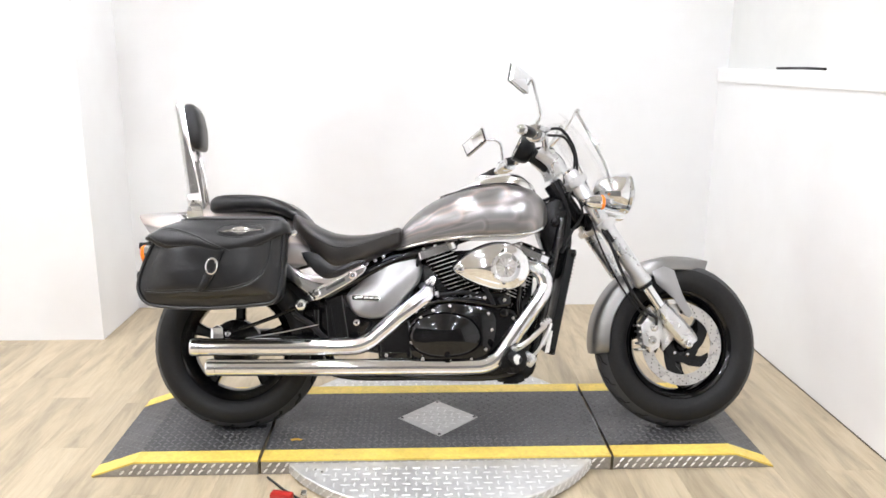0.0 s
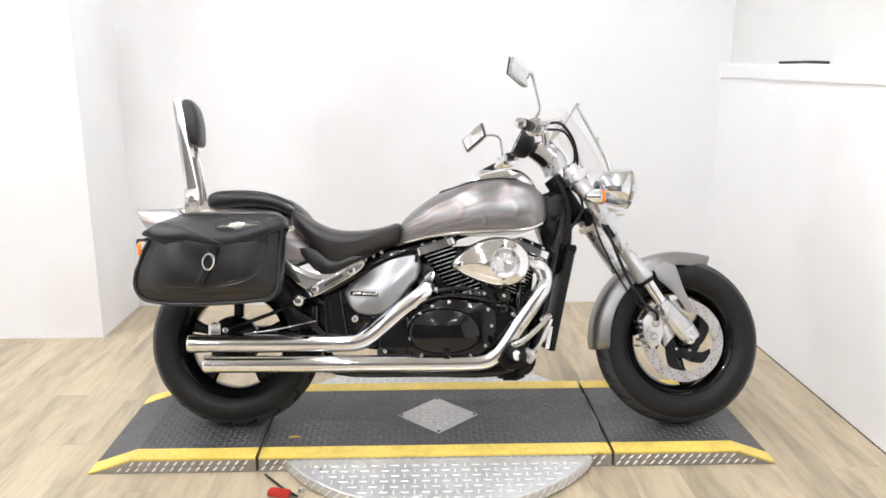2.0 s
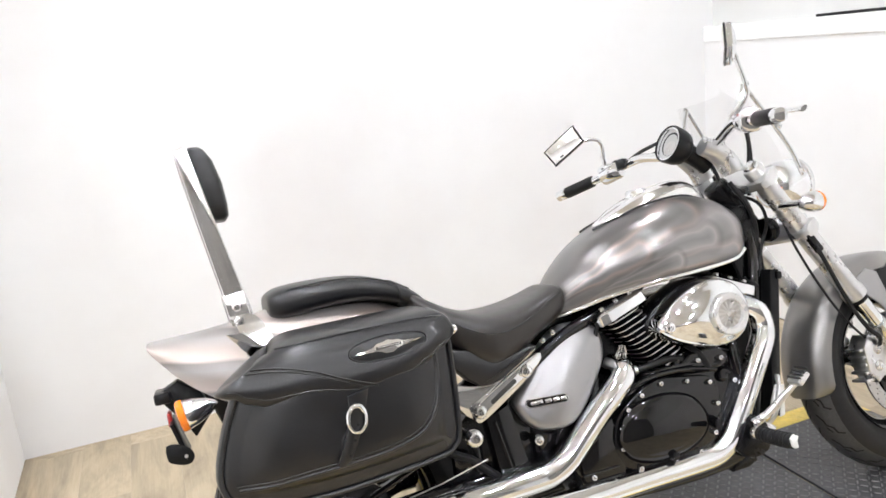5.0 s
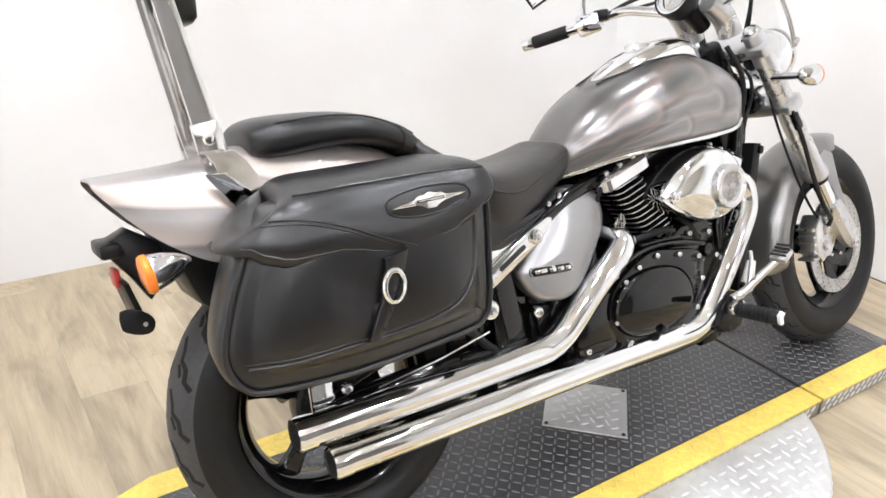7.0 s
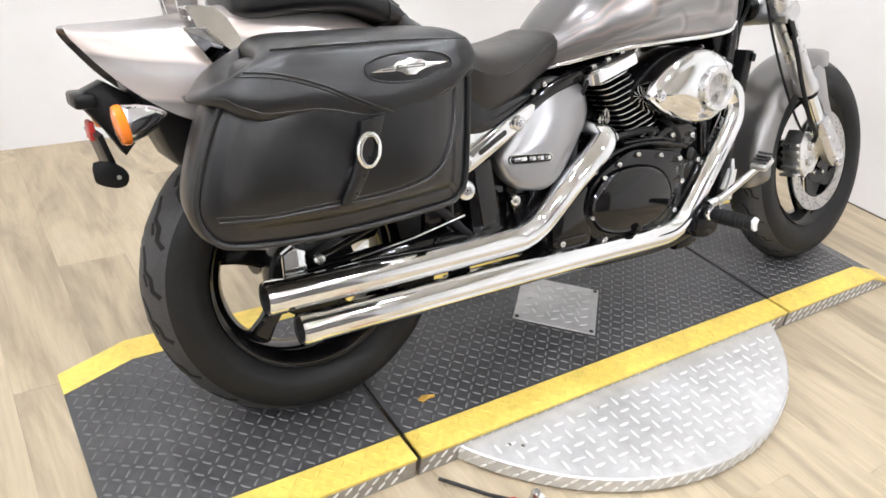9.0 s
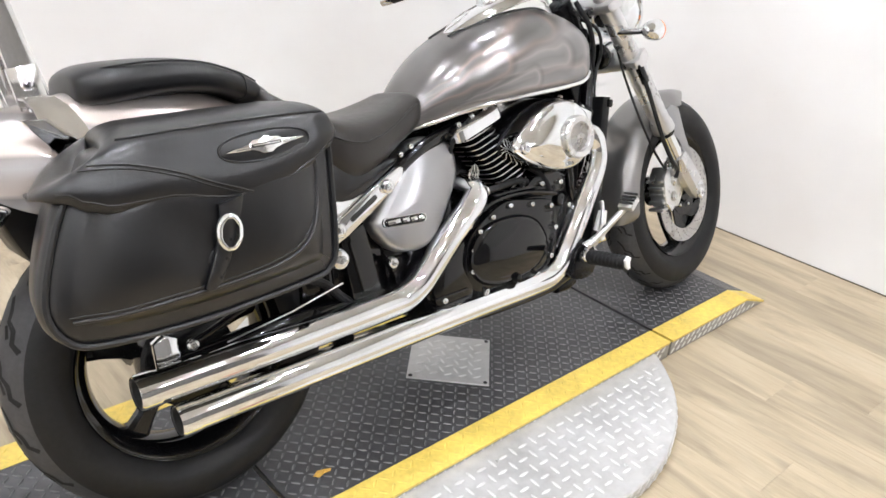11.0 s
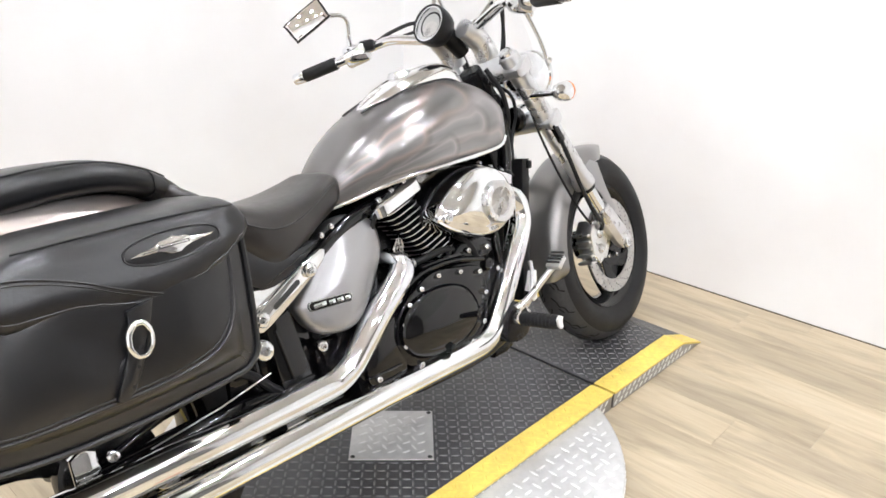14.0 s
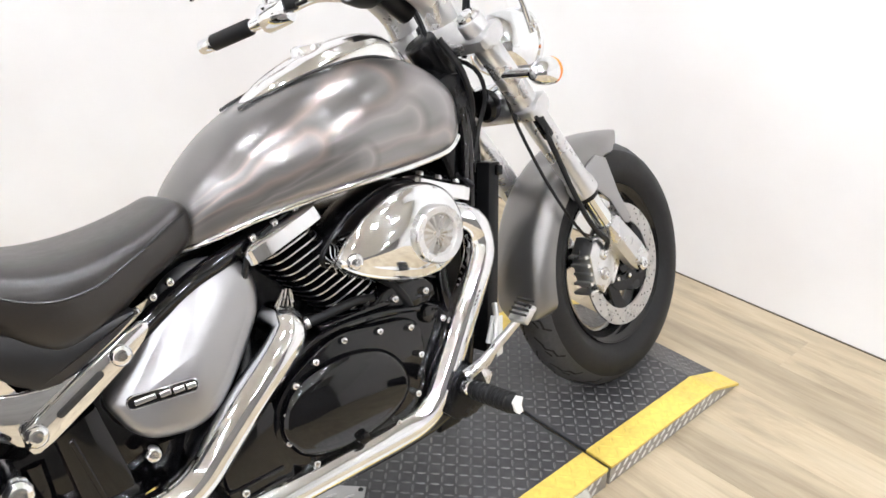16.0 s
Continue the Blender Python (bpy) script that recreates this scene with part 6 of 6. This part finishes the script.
# handlebar and controls
bar_pts = [(0.230, -0.448, 1.024), (0.288, -0.332, 1.042), (0.335, -0.262, 1.060), (0.360, -0.20, 1.066), (0.382, -0.13, 1.050), (0.398, -0.07, 1.035), (0.405, 0, 1.032)]
bar_pts = bar_pts + [(x, -y, z) for x, y, z in reversed(bar_pts[:-1])]
hb = P("handlebar", tube(bar_pts, 0.0135, 14, smooth=5), CHROME, label="wide swept chrome handlebar", m=ST)
for s in (-1, 1):
    def H(x, y, z):
        return V(x + 0.035 * min(1, max(0, (y - 0.1) / 0.2)), s * y, z)
    d = (H(0.195, 0.448, 1.024) - H(0.253, 0.332, 1.042)).normalized()
    e = H(0.195, 0.448, 1.024)
    P("grip", cyl(e - d * 0.112, e - d * 0.004, 0.0185, 0.0185, 20, edge=0.004), RUBBER, hb, "black rubber grip", m=ST)
    P("bar_end", cyl(e - d * 0.006, e + d * 0.030, 0.0175, 0.0165, 20, edge=0.004), CHROME, hb, m=ST)
    c = H(0.262, 0.318, 1.046)
    P("switchgear", cyl(c + d * 0.004, c - d * 0.066, 0.032, 0.029, 22, edge=0.008), CHROME, hb, "chrome switch housing", m=ST)
    P("switch", box(c - d * 0.025 + V(-0.02, 0, 0.014), (0.018, 0.014, 0.010), edge=0.003), RED if s < 0 else PLASTIC, hb, m=ST)
    P("switch", box(c - d * 0.035 + V(-0.024, 0, -0.006), (0.012, 0.016, 0.010), edge=0.003), PLASTIC, hb, m=ST)
    P("lever_perch", box(H(0.302, 0.262, 1.066), (0.045, 0.045, 0.032), edge=0.008, rot=Euler((0, 0, s * radians(35))).to_matrix()), PLASTIC if s > 0 else CHROME, hb, m=ST)
    P("lever", tube([H(0.318, 0.275, 1.062), H(0.312, 0.325, 1.056), H(0.282, 0.395, 1.042), H(0.250, 0.465, 1.028), H(0.240, 0.486, 1.025)], [0.008, 0.0085, 0.008, 0.007, 0.009], 10, smooth=4, flat=0.6), CHROME, hb, m=ST)
    # mirror
    if s < 0:
        mc, wv, stem = V(0.274, -0.350, 1.2475), V(0.56, 0.80, -0.22), [(0.318, -0.262, 1.085), (0.350, -0.290, 1.125), (0.347, -0.300, 1.155), (0.336, -0.302, 1.20), (0.322, -0.304, 1.255), (0.300, -0.325, 1.254)]
    else:
        mc, wv, stem = V(0.160, 0.315, 1.140), V(0.66, -0.58, 0.48), [(0.272, 0.290, 1.050), (0.270, 0.285, 1.085), (0.262, 0.270, 1.125), (0.238, 0.268, 1.143), (0.200, 0.290, 1.146)]
    mr = P("mirror", tube(stem, [0.008, 0.007, 0.006, 0.006, 0.0065, 0.007][:len(stem)], 10, smooth=4), CHROME, label="chrome rear-view mirror on a curved stem")
    wv.normalize()
    hv = V(0.08, 0.05 * s, 1)
    hv = (hv - wv * hv.dot(wv)).normalized()
    nv = hv.cross(wv) if hv.cross(wv).x > 0 else wv.cross(hv)
    turn = Matrix((wv, nv, hv)).transposed().to_4x4()
    turn.translation = mc
    shape = [(-0.058, -0.027), (-0.060, 0.018), (-0.052, 0.028), (0.052, 0.031), (0.060, 0.024), (0.057, -0.023), (0.049, -0.031), (-0.049, -0.032)]
    P("mirror_shell", slab(shape, -0.008, 0.010, 0.005, 2, bulge=0.010), CHROME, mr, m=turn)
    P("mirror_rim", slab([(a * 1.02, b * 1.03) for a, b in shape], -0.005, -0.010, 0.002, 2), PLASTIC, mr, m=turn)
    P("mirror_glass", slab([(a * 0.93, b * 0.89) for a, b in shape], -0.008, -0.012, 0.001, 2), MIRROR, mr, m=turn)
    # riser
    P("riser", tube([H(0.452, 0.058, 0.955), H(0.435, 0.058, 0.992), H(0.405, 0.056, 1.022), H(0.372, 0.052, 1.040)], [0.032, 0.031, 0.030, 0.026], 20, smooth=3), FORKSILVER, hb, "polished handlebar riser", m=ST)
    P("riser_cap", cyl(H(0.405, 0.030, 1.034), H(0.405, 0.082, 1.034), 0.025, seg=18, edge=0.005), CHROME, hb, m=ST)
    # front indicator
    ic = H(0.530, 0.215, 0.825)
    fi = P("front_indicator", lathe([(0, -0.050), (0.012, -0.046), (0.022, -0.030), (0.027, -0.008), (0.0275, 0.006)], ic, (1, 0, 0), 24), CHROME, label="small chrome turn signal with amber lens", m=ST)
    P("lens", lathe([(0.0275, 0.006), (0.0275, 0.012), (0.024, 0.019), (0.012, 0.024), (0, 0.025)], ic, (1, 0, 0), 24), AMBER, fi, "orange lens", m=ST)
    P("stalk", cyl(ic + V(-0.01, 0, 0), H(0.535, 0.10, 0.835), 0.009, 0.011, 12), CHROME, fi, m=ST)
    # cables
    P("cable", tube([H(0.31, 0.24, 1.066), H(0.36, 0.20, 1.09), H(0.43, 0.15, 1.10), H(0.495, 0.10, 1.05), H(0.515, 0.07, 0.97), H(0.50, 0.05, 0.88)], 0.0055, 8, smooth=5), RUBBER, m=ST)
    P("cable", tube([H(0.30, 0.23, 1.058), H(0.37, 0.19, 1.07), H(0.45, 0.13, 1.075), H(0.50, 0.09, 1.02), H(0.50, 0.06, 0.93)], 0.0048, 8, smooth=5), RUBBER, m=ST)
P("cable_sheath", tube([(0.44, -0.06, 0.93), (0.47, -0.08, 0.86), (0.49, -0.07, 0.78), (0.46, -0.06, 0.70)], 0.007, 8, smooth=4), RUBBER)
P("wire_loom", tube([(0.50, 0.02, 0.90), (0.53, -0.05, 0.86), (0.54, -0.06, 0.80), (0.50, -0.07, 0.74), (0.46, -0.08, 0.66)], 0.005, 8, smooth=4), RUBBER)
P("horn", lathe([(0, 0.02), (0.03, 0.02), (0.036, 0.01), (0.036, -0.004), (0.028, -0.012), (0, -0.014)], (0.555, -0.03, 0.775), (1, 0, 0.2), 24), SATINBLACK, m=ST)

# instrument pod
pc, pa = V(0.328, 0.0, 1.056), V(-0.91, 0, 0.415)
pod = P("instrument_pod", lathe([(0, -0.034), (0.034, -0.032), (0.046, -0.022), (0.052, -0.004), (0.054, 0.026), (0.052, 0.031), (0.048, 0.029), (0.046, 0.016)], pc, pa, 40), PLASTIC, label="black round instrument pod", m=ST)
P("pod_bezel", lathe([(0.045, 0.016), (0.049, 0.028), (0.044, 0.029), (0.042, 0.015)], pc, pa, 40, closed=True), CHROME, pod, m=ST)
P("dial", cyl(pc + pa * 0.016, pc + pa * 0.019, 0.0445, seg=32), DIAL, pod, "pale dial face", m=ST)
P("dial_window", cyl(pc + pa * 0.0192 + V(-0.006, 0, -0.014), pc + pa * 0.0205 + V(-0.006, 0, -0.014), 0.025, seg=24), DISCSTEEL, pod, m=ST)
P("dial_rim", lathe([(0.0300, 0.0188), (0.0335, 0.0205), (0.0360, 0.0188)], pc, pa, 40), PLASTIC, pod, m=ST)
P("pod_neck", tube([pc - pa * 0.02, (0.375, 0, 1.025), (0.42, 0, 0.985)], [0.034, 0.026, 0.022], 16, smooth=3), PLASTIC, pod, m=ST)

# headlight and fly screen
ha = V(0.96, 0, -0.05).normalized()
hc = V(0.668, 0, 0.895)
hl = P("headlight", lathe([(0, -0.075), (0.026, -0.072), (0.050, -0.056), (0.066, -0.026), (0.073, 0.010), (0.075, 0.046), (0.073, 0.056)], hc, ha, 40), CHROME, label="chrome bullet headlight", m=ST)
P("headlight_rim", lathe([(0.073, 0.048), (0.078, 0.052), (0.079, 0.062), (0.073, 0.068), (0.068, 0.062)], hc, ha, 40), CHROME, hl, m=ST)
P("headlight_lens", lathe([(0.071, 0.060), (0.056, 0.075), (0.03, 0.082), (0, 0.084)], hc, ha, 40), GLASS, hl, "clear headlight glass", m=ST)
P("reflector", lathe([(0.069, 0.054), (0.050, 0.018), (0.02, -0.01), (0, -0.014)], hc, ha, 32), CHROME, hl, m=ST)
P("headlight_bracket", slab([(0.57, 0.80), (0.62, 0.815), (0.70, 0.80), (0.70, 0.785), (0.62, 0.785), (0.56, 0.775)], -0.05, 0.05, 0.006), CHROME, hl, m=ST)
rows = []
for i in range(13):
    t = i / 12
    z = 0.880 + 0.300 * t
    x0 = 0.678 - 0.150 * t - 0.03 * t * t
    hw = 0.132 * math.sin(math.pi * (0.22 + 0.42 * (1 - t) + 0.10)) * (0.72 + 0.28 * min(1, 3 * (1 - t) + 0.35))
    outer, inner = [], []
    for k in range(21):
        s = -1 + 2 * k / 20
        outer.append(V(x0 - 0.055 * s * s, hw * s, z))
        inner.append(V(x0 - 0.003 - 0.055 * s * s, hw * s * 0.985, z))
    rows.append(outer + inner[::-1])
scr = P("windscreen", loft(rows), SCREEN, label="small clear acrylic fly screen", m=ST)
for s in (-1, 1):
    P("screen_bracket", tube([(0.500, s * 0.118, 1.185), (0.545, s * 0.125, 1.10), (0.600, s * 0.135, 0.985), (0.625, s * 0.135, 0.905)], 0.0065, 10, smooth=4), CHROME, scr, m=ST)
    P("screen_stay", tube([(0.503, s * 0.118, 1.180), (0.475, s * 0.115, 1.13), (0.445, s * 0.105, 1.09), (0.41, s * 0.085, 1.055)], 0.007, 8, smooth=3), CHROME, scr, m=ST)
    bolts("screen_bolt", [(0.505, s * 0.122, 1.18), (0.572, s * 0.136, 1.05), (0.622, s * 0.138, 0.92)], 0.009, 0.010, (0.3, s, 0), CHROME, scr, ST)

# ---- small things on the floor and ledge ----
cabl = tagged(new("dark_cable"), "thin dark cable lying on the wall ledge", "cable")
part("cable_run", tube([(WX + 0.02, 0.95, 1.381), (WX + 0.03, 0.80, 1.383), (WX + 0.015, 0.65, 1.384), (WX + 0.03, 0.52, 1.381)], 0.006, 8, smooth=4), PLASTIC, cabl)
scrap = tagged(new("leaf_scrap"), "small torn orange-yellow paper scrap on the platform", "scrap")
sb2 = bmesh.new()
for pts in ([(-0.548, -0.165), (-0.540, -0.176), (-0.524, -0.172), (-0.519, -0.162), (-0.532, -0.156)], [(-0.530, -0.170), (-0.508, -0.173), (-0.502, -0.166), (-0.522, -0.161)]):
    lo2 = ring(sb2, [V(x, y, TOP + 0.0018) for x, y in pts])
    hi2 = ring(sb2, [V(x, y, TOP + 0.003 + 0.002 * (i % 2)) for i, (x, y) in enumerate(pts)])
    bridge(sb2, lo2, hi2), sb2.faces.new(hi2), sb2.faces.new(lo2)
part("paper", sb2, noisy("orange_paper", (0.62, 0.36, 0.06), 0.7, scale=60, amount=0.3), scrap, smooth=False)

# ---- floor boards ----
PW, PL = 0.178, 1.22
plank_bm = bmesh.new()
box((0, 0, -0.005), (PW - 0.0003, PL - 0.0003, 0.010), plank_bm, 0.0005)
bmesh.ops.recalc_face_normals(plank_bm, faces=plank_bm.faces)
plank_me = bpy.data.meshes.new("plank")
plank_bm.to_mesh(plank_me)
plank_bm.free()
plank_me.materials.append(OAK)
rng = random.Random(7)
x = WX + 0.1 - PW / 2
while x > WEST:
    y = WY + 0.05 - rng.random() * PL
    if y + PL / 2 < WY:
        y += PL
    while y > SOUTH - PL / 2:
        ob = new("plank", plank_me)
        ob.parent = FLOOR
        y0, y1 = max(y - PL / 2, SOUTH - 0.05), min(y + PL / 2, WY + 0.05)
        ob.location, ob.scale = (x, (y0 + y1) / 2, 0), (1, (y1 - y0) / PL, 1)
        y -= PL
    x -= PW
